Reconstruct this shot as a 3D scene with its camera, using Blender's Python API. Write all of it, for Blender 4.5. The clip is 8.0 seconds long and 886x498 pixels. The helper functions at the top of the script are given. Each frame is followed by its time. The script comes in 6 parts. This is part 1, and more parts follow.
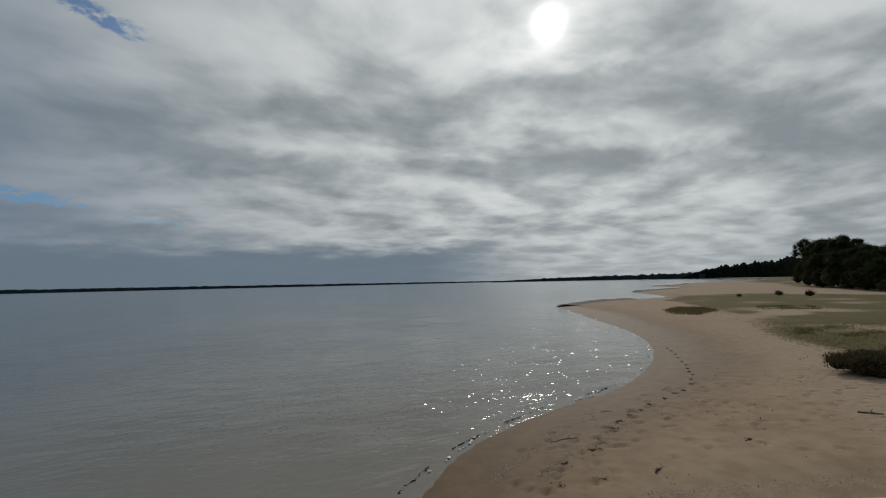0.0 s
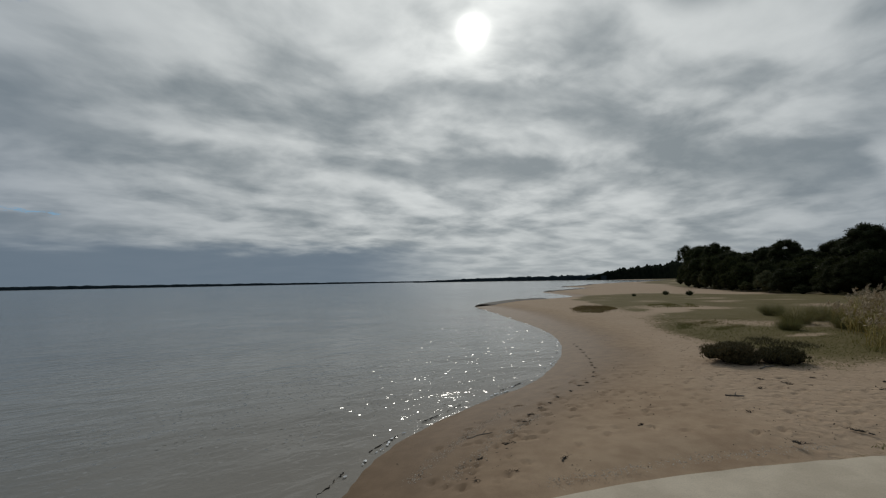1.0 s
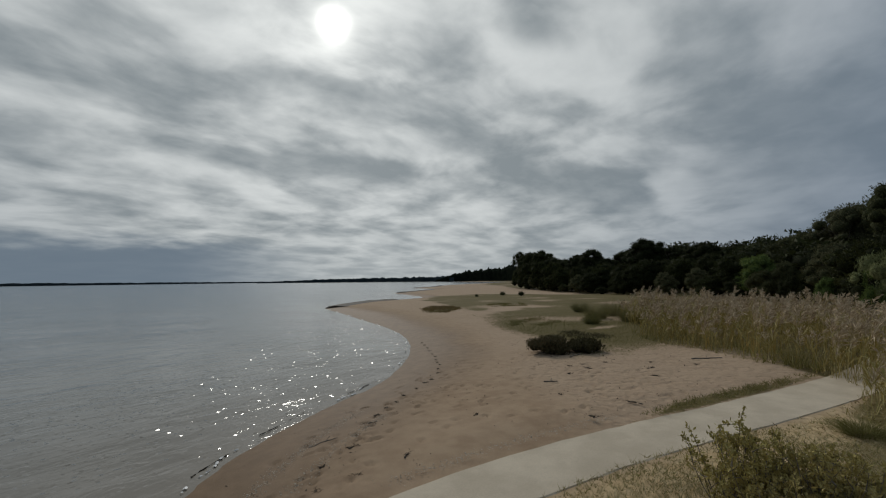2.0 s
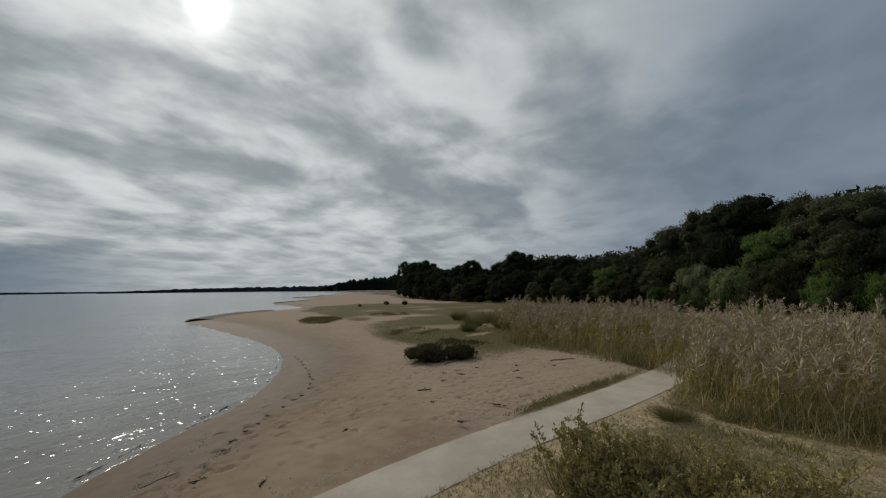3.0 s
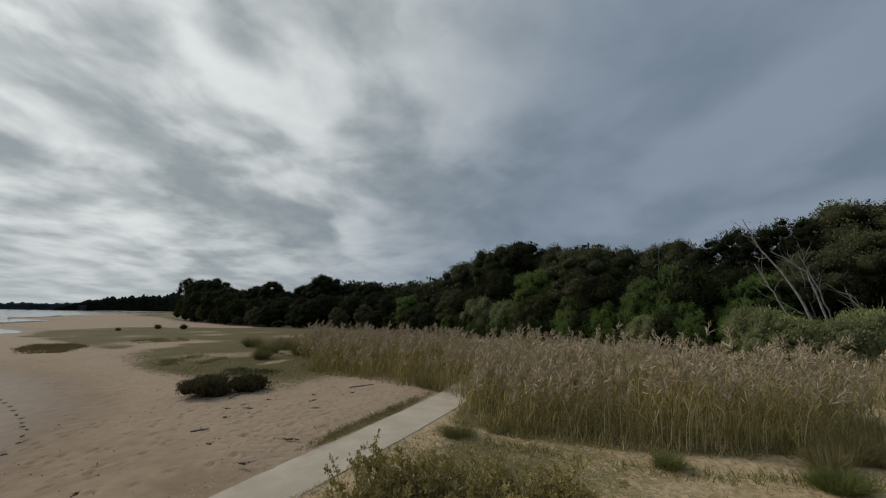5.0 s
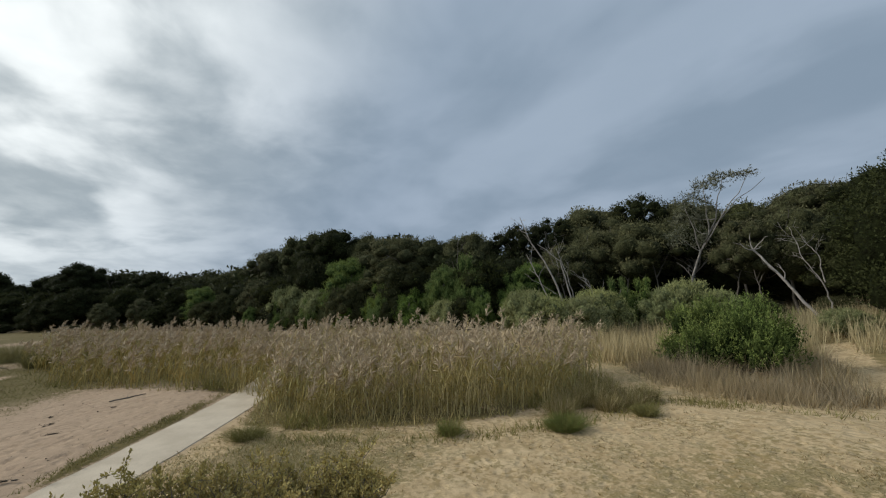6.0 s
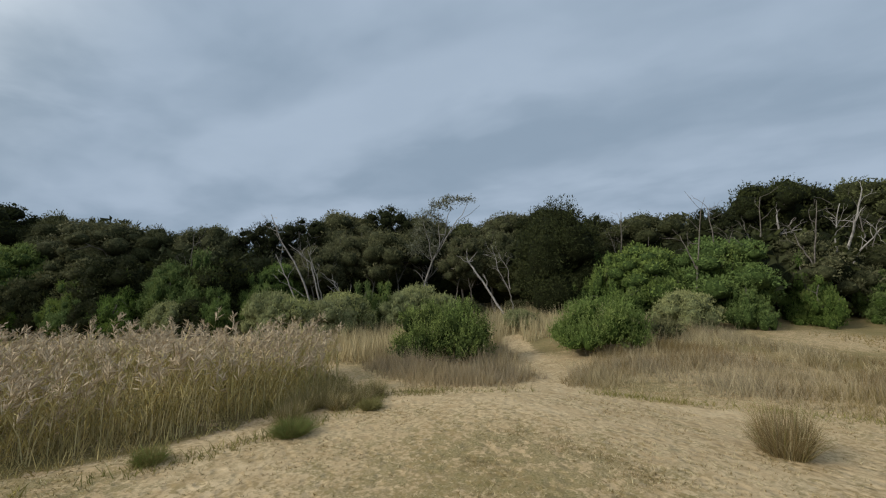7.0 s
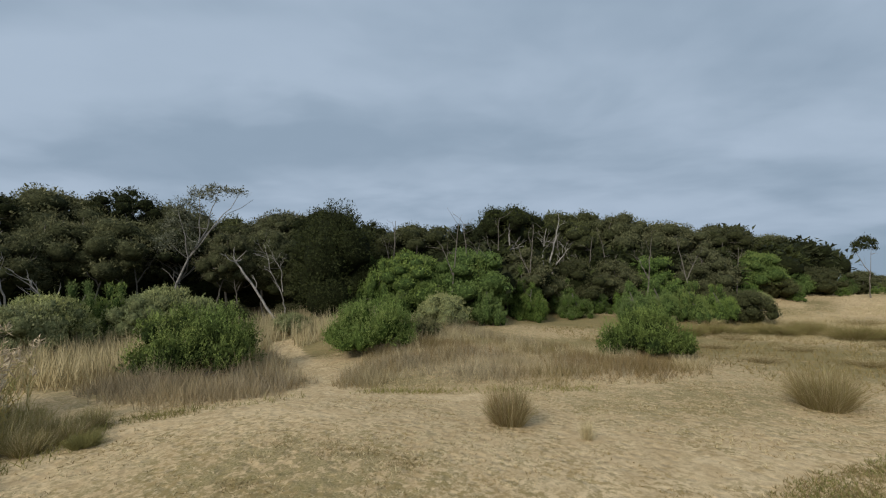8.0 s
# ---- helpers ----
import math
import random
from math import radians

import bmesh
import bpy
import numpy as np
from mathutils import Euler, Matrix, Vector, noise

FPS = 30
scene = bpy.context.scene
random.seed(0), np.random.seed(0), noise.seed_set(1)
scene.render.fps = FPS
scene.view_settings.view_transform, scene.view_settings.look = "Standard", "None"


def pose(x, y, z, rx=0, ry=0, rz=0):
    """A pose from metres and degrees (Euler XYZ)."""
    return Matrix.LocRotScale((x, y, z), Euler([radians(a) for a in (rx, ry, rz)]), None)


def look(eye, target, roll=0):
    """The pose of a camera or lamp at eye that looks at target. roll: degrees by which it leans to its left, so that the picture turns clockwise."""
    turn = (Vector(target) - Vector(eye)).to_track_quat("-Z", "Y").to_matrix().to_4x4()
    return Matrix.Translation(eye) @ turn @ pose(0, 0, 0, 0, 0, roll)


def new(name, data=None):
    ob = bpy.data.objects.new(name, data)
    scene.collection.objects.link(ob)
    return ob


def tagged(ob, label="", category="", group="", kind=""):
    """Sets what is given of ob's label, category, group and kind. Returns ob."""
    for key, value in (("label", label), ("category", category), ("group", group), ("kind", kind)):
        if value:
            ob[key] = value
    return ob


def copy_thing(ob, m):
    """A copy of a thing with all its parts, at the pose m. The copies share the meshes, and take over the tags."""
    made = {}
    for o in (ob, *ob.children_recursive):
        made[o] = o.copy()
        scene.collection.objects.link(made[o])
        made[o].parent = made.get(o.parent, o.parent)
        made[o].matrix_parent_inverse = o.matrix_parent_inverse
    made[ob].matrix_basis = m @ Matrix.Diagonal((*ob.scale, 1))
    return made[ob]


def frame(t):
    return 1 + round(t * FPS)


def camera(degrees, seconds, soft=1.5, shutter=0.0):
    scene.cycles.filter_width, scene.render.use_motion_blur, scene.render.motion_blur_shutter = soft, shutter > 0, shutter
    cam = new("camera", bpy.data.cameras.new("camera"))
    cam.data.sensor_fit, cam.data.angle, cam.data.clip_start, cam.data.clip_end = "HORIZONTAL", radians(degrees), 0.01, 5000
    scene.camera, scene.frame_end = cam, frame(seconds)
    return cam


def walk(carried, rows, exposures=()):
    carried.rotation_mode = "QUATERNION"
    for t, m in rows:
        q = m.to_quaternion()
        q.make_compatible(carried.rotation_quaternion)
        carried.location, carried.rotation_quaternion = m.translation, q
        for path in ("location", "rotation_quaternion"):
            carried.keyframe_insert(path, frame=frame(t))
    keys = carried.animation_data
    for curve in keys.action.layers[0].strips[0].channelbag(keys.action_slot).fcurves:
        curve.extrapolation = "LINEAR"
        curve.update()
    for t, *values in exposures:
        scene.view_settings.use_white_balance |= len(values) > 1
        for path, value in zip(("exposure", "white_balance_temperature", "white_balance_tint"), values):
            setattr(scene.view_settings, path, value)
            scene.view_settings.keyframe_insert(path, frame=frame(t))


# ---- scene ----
cam = camera(93.31, 8.0, soft=1.15)
PATH = [
    (0.0, pose(-0.003, 0.002, 3.799, 94.64, 1.34, 0.09)),
    (0.5, pose(0.019, 0.063, 3.795, 94.65, 1.20, -0.76)),
    (1.0, pose(0.012, 0.078, 3.783, 94.44, 1.11, -10.66)),
    (1.5, pose(0.010, 0.095, 3.791, 94.19, 0.81, -22.38)),
    (3.0, pose(0.389, 0.006, 3.788, 95.33, 0.80, -46.01)),
    (3.5, pose(0.413, 0.066, 3.788, 96.45, 0.44, -57.13)),
    (4.0, pose(0.410, 0.093, 3.782, 98.01, -0.35, -62.40)),
    (5.5, pose(0.448, 0.002, 3.782, 98.14, 0.16, -82.19)),
    (6.0, pose(0.480, -0.273, 3.805, 97.02, 1.45, -96.89)),
    (6.5, pose(0.375, -0.459, 3.840, 96.34, 1.34, -112.28)),
    (7.0, pose(0.280, -0.570, 3.843, 96.48, 1.10, -129.59)),
    (7.5, pose(0.342, -0.582, 3.808, 96.64, 0.96, -142.94)),
    (8.0, pose(0.377, -0.584, 3.817, 96.29, 1.29, -159.65)),
]
EXPOSURES = [(0.0, 0.0), (1.5, 0.0), (3.5, 0.05), (4.0, 0.06), (5.5, 0.48), (6.5, 1.00), (7.0, 0.99), (8.0, 1.02)]
walk(cam, PATH, EXPOSURES)

# ---- world, sun ----
SUN_AZ, SUN_EL = radians(15.5), radians(31.8)
SUN_DIR = Vector((math.sin(SUN_AZ) * math.cos(SUN_EL), math.cos(SUN_AZ) * math.cos(SUN_EL), math.sin(SUN_EL)))


class Nodes:
    """Short names for building a node tree."""

    def __init__(self, tree):
        self.t = tree
        tree.nodes.clear()

    def add(self, kind, **props):
        n = self.t.nodes.new(kind)
        for k, v in props.items():
            setattr(n, k, v)
        return n

    def put(self, socket, value):
        if isinstance(value, bpy.types.NodeSocket):
            self.t.links.new(value, socket)
        elif value is not None:
            if isinstance(value, tuple) and len(value) == 3 and socket.type == "RGBA":
                value = (*value, 1)
            socket.default_value = value

    def math(self, op, a, b=None, c=None, clamp=False):
        n = self.add("ShaderNodeMath", operation=op, use_clamp=clamp)
        for s, v in zip(n.inputs, (a, b, c)):
            self.put(s, v)
        return n.outputs[0]

    def vmath(self, op, a, b=None, out=0):
        n = self.add("ShaderNodeVectorMath", operation=op)
        self.put(n.inputs[0], a)
        if b is not None:
            self.put(n.inputs[1], b)
        return n.outputs[out]

    def mix(self, f, a, b, blend="MIX"):
        n = self.add("ShaderNodeMix", data_type="RGBA", blend_type=blend)
        self.put(n.inputs[0], f)
        self.put(n.inputs[6], a)
        self.put(n.inputs[7], b)
        return n.outputs[2]

    def step(self, v, lo, hi, a=0.0, b=1.0):
        n = self.add("ShaderNodeMapRange", interpolation_type="SMOOTHSTEP")
        for s, x in zip(n.inputs, (v, lo, hi, a, b)):
            self.put(s, x)
        return n.outputs[0]

    def noise(self, vec, scale, detail=4.0, rough=0.55, distort=0.0, out=0):
        n = self.add("ShaderNodeTexNoise")
        self.put(n.inputs["Vector"], vec)
        n.inputs["Scale"].default_value, n.inputs["Detail"].default_value = scale, detail
        n.inputs["Roughness"].default_value, n.inputs["Distortion"].default_value = rough, distort
        return n.outputs[out]

    def combine(self, x, y, z):
        n = self.add("ShaderNodeCombineXYZ")
        for s, v in zip(n.inputs, (x, y, z)):
            self.put(s, v)
        return n.outputs[0]


# clouds that stand out: bearing, elevation, width, height, tilt, thinner (+) or thicker (-)
HEAPS = [(19, 25.2, 10, 1.9, -7, -0.20), (34, 19.8, 7, 2.2, -16, -0.17), (46, 14.5, 6, 2.2, -6, -0.10), (51, 12.0, 7, 2.3, -12, -0.26), (60, 10.4, 3, 2.2, -32, 0.22),
         (8, 15.3, 10, 1.3, -3, -0.15), (21, 14.8, 8, 1.3, -5, -0.14), (-30, 16.3, 9, 1.3, -3, -0.14), (44, 32, 4, 3.5, -25, -0.14), (47, 26.5, 8, 2.0, -28, 0.15), (69, 15, 9, 5, -15, -0.13)]
BANKS = [(74, 30, 13, 3.5, -12, 0.16), (86, 17, 9, 3, 0, -0.08), (110, 20.5, 22, 2.6, 22, 0.13), (107, 27, 9, 3, 20, -0.10), (137, 28.5, 10, 2.6, -4, 0.12), (153, 15.6, 12, 2, 0, 0.08), (128, 18, 9, 2.5, 15, -0.07)]


def build_world():
    world = bpy.data.worlds.new("overcast_sky")
    world.use_nodes = True
    scene.world = world
    n = Nodes(world.node_tree)
    way = n.add("ShaderNodeTexCoord").outputs["Generated"]
    sky = n.add("ShaderNodeTexSky", sky_type="NISHITA", sun_disc=False, sun_elevation=SUN_EL, sun_rotation=SUN_AZ)
    sep = n.add("ShaderNodeSeparateXYZ")
    n.put(sep.inputs[0], way)
    x, y, z = sep.outputs
    up = n.math("MAXIMUM", z, 0.0)
    toward = n.vmath("DOT_PRODUCT", way, tuple(SUN_DIR), out=1)
    az = n.math("ARCTAN2", x, y)
    el = n.math("ARCSINE", z)
    # a level sheet of cloud, drawn out in streets along one bearing
    deep = n.math("ADD", up, 0.17)
    turn = radians(70)
    along = n.math("ADD", n.math("MULTIPLY", x, math.sin(turn)), n.math("MULTIPLY", y, math.cos(turn)))
    across = n.math("SUBTRACT", n.math("MULTIPLY", y, math.sin(turn)), n.math("MULTIPLY", x, math.cos(turn)))
    u, v = n.math("DIVIDE", along, deep), n.math("DIVIDE", across, deep)
    bend = n.add("ShaderNodeSeparateXYZ")
    n.put(bend.inputs[0], n.noise(n.combine(u, v, 2.2), 0.9, 3.0, 0.5, out=1))
    u = n.math("ADD", u, n.math("MULTIPLY", n.math("SUBTRACT", bend.outputs[0], 0.5), 0.45))
    v = n.math("ADD", v, n.math("MULTIPLY", n.math("SUBTRACT", bend.outputs[1], 0.5), 0.45))
    rolls = n.noise(n.combine(n.math("MULTIPLY", u, 0.66), v, 3.7), 1.35, 4.0, 0.48)
    fine = n.noise(n.combine(n.math("MULTIPLY", u, 0.85), v, 1.3), 3.2, 5.0, 0.50)
    ragged = n.noise(n.combine(u, v, 5.1), 8.0, 4.0, 0.55)
    sunside = n.step(toward, 0.36, 0.90)
    dense = n.math("ADD", n.math("MULTIPLY", rolls, n.step(toward, 0.2, 0.9, 0.86, 0.50)), n.math("MULTIPLY", fine, n.step(toward, 0.2, 0.9, 0.14, 0.50)))

    def heap(at_az, at_el, wide, tall, tilt, much):
        """A single cloud that stands out: its bearing, height and size in degrees."""
        a = n.math("MULTIPLY", n.math("SUBTRACT", az, radians(at_az)), math.cos(radians(at_el)))
        a = n.math("ADD", a, n.math("MULTIPLY", n.math("SUBTRACT", rolls, 0.5), radians(wide) * 1.2))
        e = n.math("ADD", n.math("SUBTRACT", el, radians(at_el)), n.math("MULTIPLY", n.math("SUBTRACT", fine, 0.5), radians(tall) * 2.0))
        c, s = math.cos(radians(tilt)), math.sin(radians(tilt))
        p = n.math("DIVIDE", n.math("ADD", n.math("MULTIPLY", a, c), n.math("MULTIPLY", e, s)), radians(wide))
        q = n.math("DIVIDE", n.math("SUBTRACT", n.math("MULTIPLY", e, c), n.math("MULTIPLY", a, s)), radians(tall))
        r2 = n.math("ADD", n.math("MULTIPLY", p, p), n.math("MULTIPLY", q, q))
        return n.math("MULTIPLY", n.math("EXPONENT", n.math("MULTIPLY", r2, -1.0)), much)

    for one in HEAPS + BANKS:
        dense = n.math("ADD", dense, heap(*one))
    bright = n.math("ADD", n.math("MULTIPLY", n.step(dense, 0.34, 0.64), 0.74), n.math("MULTIPLY", n.step(fine, 0.34, 0.66), n.step(toward, 0.1, 0.9, 0.10, 0.18)))
    bright = n.math("ADD", bright, n.math("MULTIPLY", n.math("SUBTRACT", ragged, 0.5), n.step(toward, 0.3, 0.9, 0.08, 0.42)), clamp=True)
    far = n.step(el, 0.0, 0.17, 0.40, 1.0)
    bright = n.math("ADD", n.math("MULTIPLY", bright, far), n.math("MULTIPLY", n.math("SUBTRACT", 1.0, far), 0.42))
    # thin cloud lets more of the light through near the sun
    glow = n.math("POWER", n.math("MAXIMUM", toward, 0.0), 12.0)
    disc = n.math("ADD", n.math("MULTIPLY", n.math("POWER", n.math("MAXIMUM", toward, 0.0), 3200.0), 1.8), n.math("MULTIPLY", n.math("POWER", n.math("MAXIMUM", toward, 0.0), 700.0), 0.22))
    dark = n.mix(sunside, (0.134, 0.176, 0.226), (0.222, 0.256, 0.276))
    light = n.mix(sunside, (0.206, 0.252, 0.312), (0.545, 0.575, 0.580))
    cloud = n.mix(bright, dark, light)
    lift = n.math("ADD", n.math("MULTIPLY", glow, 0.24), n.math("MULTIPLY", n.math("POWER", n.math("MAXIMUM", toward, 0.0), 200.0), 0.24))
    lift = n.math("MULTIPLY", lift, n.math("ADD", n.math("MULTIPLY", bright, 0.75), 0.25))
    lift = n.math("ADD", lift, disc)
    cloud = n.mix(1.0, cloud, n.combine(lift, n.math("MULTIPLY", lift, 0.985), n.math("MULTIPLY", lift, 0.92)), "ADD")
    # pale strip above the horizon under the sun
    strip = n.math("MULTIPLY", n.step(el, 0.20, 0.05), n.math("MULTIPLY", n.step(az, radians(-14), radians(8)), n.step(az, radians(62), radians(34))))
    strip = n.math("MULTIPLY", n.math("MULTIPLY", strip, n.step(fine, 0.3, 0.7)), 0.03)
    cloud = n.mix(1.0, cloud, n.combine(strip, strip, n.math("MULTIPLY", strip, 0.88)), "ADD")
    # rain bank low over the water
    bank_el = n.math("ADD", el, n.math("MULTIPLY", n.math("SUBTRACT", fine, 0.5), 0.06))
    low = n.math("MULTIPLY", n.step(bank_el, 0.060, 0.108, 1.0, 0.0), n.step(az, radians(18), radians(-4)))
    cloud = n.mix(n.math("MULTIPLY", low, 0.92), cloud, (0.128, 0.170, 0.216))
    # gaps of blue
    gap = n.math("ADD", heap(-45, 9.2, 5.0, 1.2, -3, 0.9), heap(-39.5, 27.6, 5.0, 1.3, -8, 0.75))
    gap = n.math("ADD", gap, heap(-34.5, 7.6, 4.0, 0.45, -4, 0.6))
    torn = n.noise(n.combine(u, v, 8.3), 17.0, 4.0, 0.6)
    gap = n.step(n.math("MULTIPLY", gap, n.math("ADD", n.math("MULTIPLY", n.math("SUBTRACT", torn, 0.5), 4.5), 1.0)), 0.35, 0.85)
    blue = n.mix(1.0, sky.outputs[0], (0.036, 0.054, 0.070), "MULTIPLY")
    colour = n.mix(n.math("MULTIPLY", gap, 0.82), cloud, blue)
    back = n.add("ShaderNodeBackground")
    n.put(back.inputs[0], colour)
    back.inputs[1].default_value = 1.0
    n.put(n.add("ShaderNodeOutputWorld").inputs[0], back.outputs[0])


build_world()
sun_data = bpy.data.lights.new("sun", "SUN")
sun_data.energy, sun_data.angle, sun_data.color = 1.15, radians(11), (1.0, 0.96, 0.88)
sun = new("sun", sun_data)
sun.matrix_world = look(SUN_DIR * 100, (0, 0, 0))


# ---- materials ----
def material(name, build):
    m = bpy.data.materials.new(name)
    m.use_nodes = True
    n = Nodes(m.node_tree)
    shader = build(n)
    n.put(n.add("ShaderNodeOutputMaterial").inputs[0], shader)
    return m


def principled(n, colour, rough=0.8, spec=0.3, bump=None, strength=0.3, distance=0.02, **more):
    p = n.add("ShaderNodeBsdfPrincipled")
    n.put(p.inputs["Base Color"], colour)
    n.put(p.inputs["Roughness"], rough)
    n.put(p.inputs["Specular IOR Level"], spec)
    for k, v in more.items():
        n.put(p.inputs[k.replace("_", " ")], v)
    if bump is not None:
        b = n.add("ShaderNodeBump")
        b.inputs["Strength"].default_value, b.inputs["Distance"].default_value = strength, distance
        n.put(b.inputs["Height"], bump)
        n.put(p.inputs["Normal"], b.outputs[0])
    return p.outputs[0]


def place(n):
    return n.add("ShaderNodeNewGeometry").outputs["Position"]


def attribute(n, name):
    return n.add("ShaderNodeAttribute", attribute_name=name).outputs["Fac"]


def make_ground(n):
    p = place(n)
    big, mid = n.noise(p, 0.35, 4), n.noise(p, 2.2, 5, 0.6)
    small, grit = n.noise(p, 11.0, 4, 0.65), n.noise(p, 70.0, 3, 0.7)
    dry = n.mix(n.step(mid, 0.3, 0.7), (0.322, 0.220, 0.139), (0.416, 0.298, 0.193))
    trod = attribute(n, "rough")
    dry = n.mix(n.math("MULTIPLY", n.step(small, 0.56, 0.72), n.math("ADD", n.math("MULTIPLY", trod, 0.38), 0.08)), dry, (0.16, 0.112, 0.075))
    dry = n.mix(n.step(big, 0.35, 0.7, 0.0, 0.35), dry, (0.465, 0.345, 0.235))
    dry = n.mix(n.math("MULTIPLY", trod, 0.5), dry, (0.48, 0.355, 0.250))
    wet = n.mix(n.step(mid, 0.3, 0.75), (0.168, 0.105, 0.057), (0.222, 0.142, 0.081))
    pale = n.mix(n.step(mid, 0.3, 0.7), (0.48, 0.350, 0.194), (0.62, 0.472, 0.282))
    wetness = attribute(n, "wet")
    sand = n.mix(attribute(n, "pale"), dry, pale)
    sand = n.mix(wetness, sand, wet)
    straw = n.mix(n.step(mid, 0.35, 0.65), (0.225, 0.174, 0.072), (0.150, 0.134, 0.047))
    turf = n.mix(n.step(small, 0.35, 0.65), straw, (0.262, 0.205, 0.098))
    turf = n.mix(n.step(big, 0.45, 0.7, 0.0, 0.6), turf, (0.172, 0.146, 0.058))
    lush = n.mix(n.step(small, 0.35, 0.65), (0.090, 0.076, 0.021), (0.152, 0.118, 0.040))
    lush = n.mix(n.step(big, 0.45, 0.65, 0.0, 0.55), lush, (0.165, 0.128, 0.055))
    turf = n.mix(attribute(n, "pale"), lush, turf)
    grass = attribute(n, "grass")
    edge = n.math("ADD", grass, n.math("MULTIPLY", n.math("SUBTRACT", n.math("ADD", n.math("MULTIPLY", small, 0.55), n.math("MULTIPLY", mid, 0.45)), 0.5), 2.6))
    cover = n.math("MULTIPLY", n.step(edge, 0.40, 0.62), n.step(grass, 0.02, 0.12))
    straws = n.step(n.noise(p, 26.0, 3, 0.6), 0.45, 0.62)
    cover = n.math("MULTIPLY", cover, n.math("ADD", n.math("MULTIPLY", straws, 0.34), n.step(grass, 0.45, 0.80, 0.44, 0.96)))
    colour = n.mix(cover, sand, turf)
    # small dark spots: trampled litter, with the dents' shadows painted in too
    litter_shade = n.noise(p, 6.5, 4, 0.6)
    colour = n.mix(n.math("MULTIPLY", n.step(litter_shade, 0.50, 0.66), n.math("MULTIPLY", trod, 0.30)), colour, (0.20, 0.150, 0.082))
    # straw and thin turf that hold the sand together in patches
    flecks = n.math("MULTIPLY", n.step(n.noise(p, 8.5, 5, 0.65), 0.47, 0.57), n.step(n.noise(p, 0.8, 3, 0.55), 0.36, 0.62, 0.22, 0.95))
    colour = n.mix(n.math("MULTIPLY", flecks, n.math("MULTIPLY", attribute(n, "pale"), 0.78)), colour, n.mix(n.step(mid, 0.35, 0.65), (0.300, 0.214, 0.096), (0.225, 0.172, 0.066)))
    colour = n.mix(n.step(grit, 0.35, 0.7, 0.0, 0.22), colour, (0.12, 0.09, 0.06))
    rough = n.mix(wetness, (0.95, 0.95, 0.95), (0.68, 0.68, 0.68))
    prints = n.add("ShaderNodeTexVoronoi", feature="SMOOTH_F1")
    n.put(prints.inputs["Vector"], n.vmath("ADD", p, n.vmath("MULTIPLY", n.noise(p, 2.5, 2, 0.5, out=1), (0.22, 0.22, 0.22))))
    prints.inputs["Scale"].default_value, prints.inputs["Smoothness"].default_value = 3.4, 0.35
    trodden = n.math("MULTIPLY", n.math("ADD", n.math("MULTIPLY", small, 0.9), n.math("MULTIPLY", n.step(prints.outputs["Distance"], 0.12, 0.50), 1.5)), n.math("ADD", n.math("MULTIPLY", trod, 0.95), 0.05))
    height = n.math("ADD", trodden, n.math("MULTIPLY", grit, 0.15))
    return principled(n, colour, rough, 0.12, height, 0.40, 0.040)


def make_water(n):
    p = place(n)
    s = n.add("ShaderNodeSeparateXYZ")
    n.put(s.inputs[0], p)
    x, y, _ = s.outputs
    # ripples run from the open water towards the beach
    a = n.math("ADD", n.math("MULTIPLY", x, -0.42), n.math("MULTIPLY", y, 0.91))
    b = n.math("ADD", n.math("MULTIPLY", x, 0.91), n.math("MULTIPLY", y, 0.42))
    q = n.combine(n.math("MULTIPLY", a, 1.9), n.math("MULTIPLY", b, 0.8), 0.0)
    chop = n.noise(q, 0.8, 4, 0.5, 0.6)
    swell = n.noise(q, 0.22, 3, 0.5, 0.4)
    shallow = attribute(n, "shallow")
    gust = n.step(n.noise(p, 0.10, 3), 0.3, 0.7, 0.5, 1.3)
    calm = n.step(shallow, 0.35, 0.8, 1.0, 0.3)
    ripple = n.math("MULTIPLY", n.noise(q, 2.0, 3, 0.5, 0.8), 0.42)
    h = n.math("MULTIPLY", n.math("ADD", n.math("ADD", n.math("MULTIPLY", chop, calm), ripple), swell), gust)
    patch = n.step(n.noise(p, 0.06, 3), 0.35, 0.65)
    deep = n.mix(patch, (0.122, 0.131, 0.122), (0.158, 0.163, 0.148))
    colour = n.mix(shallow, deep, (0.225, 0.195, 0.155))
    b = n.add("ShaderNodeBump")
    b.inputs["Strength"].default_value, b.inputs["Distance"].default_value = 0.38, 0.12
    n.put(b.inputs["Height"], h)
    # here and there a steep little facet
    cells = n.add("ShaderNodeTexVoronoi")
    n.put(cells.inputs["Vector"], p)
    cells.inputs["Scale"].default_value = 7.5
    own = n.add("ShaderNodeSeparateXYZ")
    n.put(own.inputs[0], cells.outputs["Color"])
    tilt = n.combine(n.math("SUBTRACT", own.outputs[0], 0.5), n.math("SUBTRACT", own.outputs[1], 0.5), 0.0)
    few = n.math("MULTIPLY", n.step(own.outputs[2], 0.48, 0.49), n.step(cells.outputs["Distance"], 0.38, 0.30))
    few = n.math("MULTIPLY", n.math("MULTIPLY", few, n.math("MULTIPLY", n.step(shallow, 0.22, 0.55), n.step(y, 8.0, 13.0))), n.step(n.noise(p, 0.35, 3), 0.36, 0.58, 0.35, 0.66))
    facet = n.add("ShaderNodeVectorMath", operation="SCALE")
    n.put(facet.inputs[0], tilt)
    n.put(facet.inputs["Scale"], few)
    normal = n.vmath("NORMALIZE", n.vmath("ADD", b.outputs[0], facet.outputs[0]))
    return principled(n, colour, 0.10, 0.5, IOR=1.33, Normal=normal)


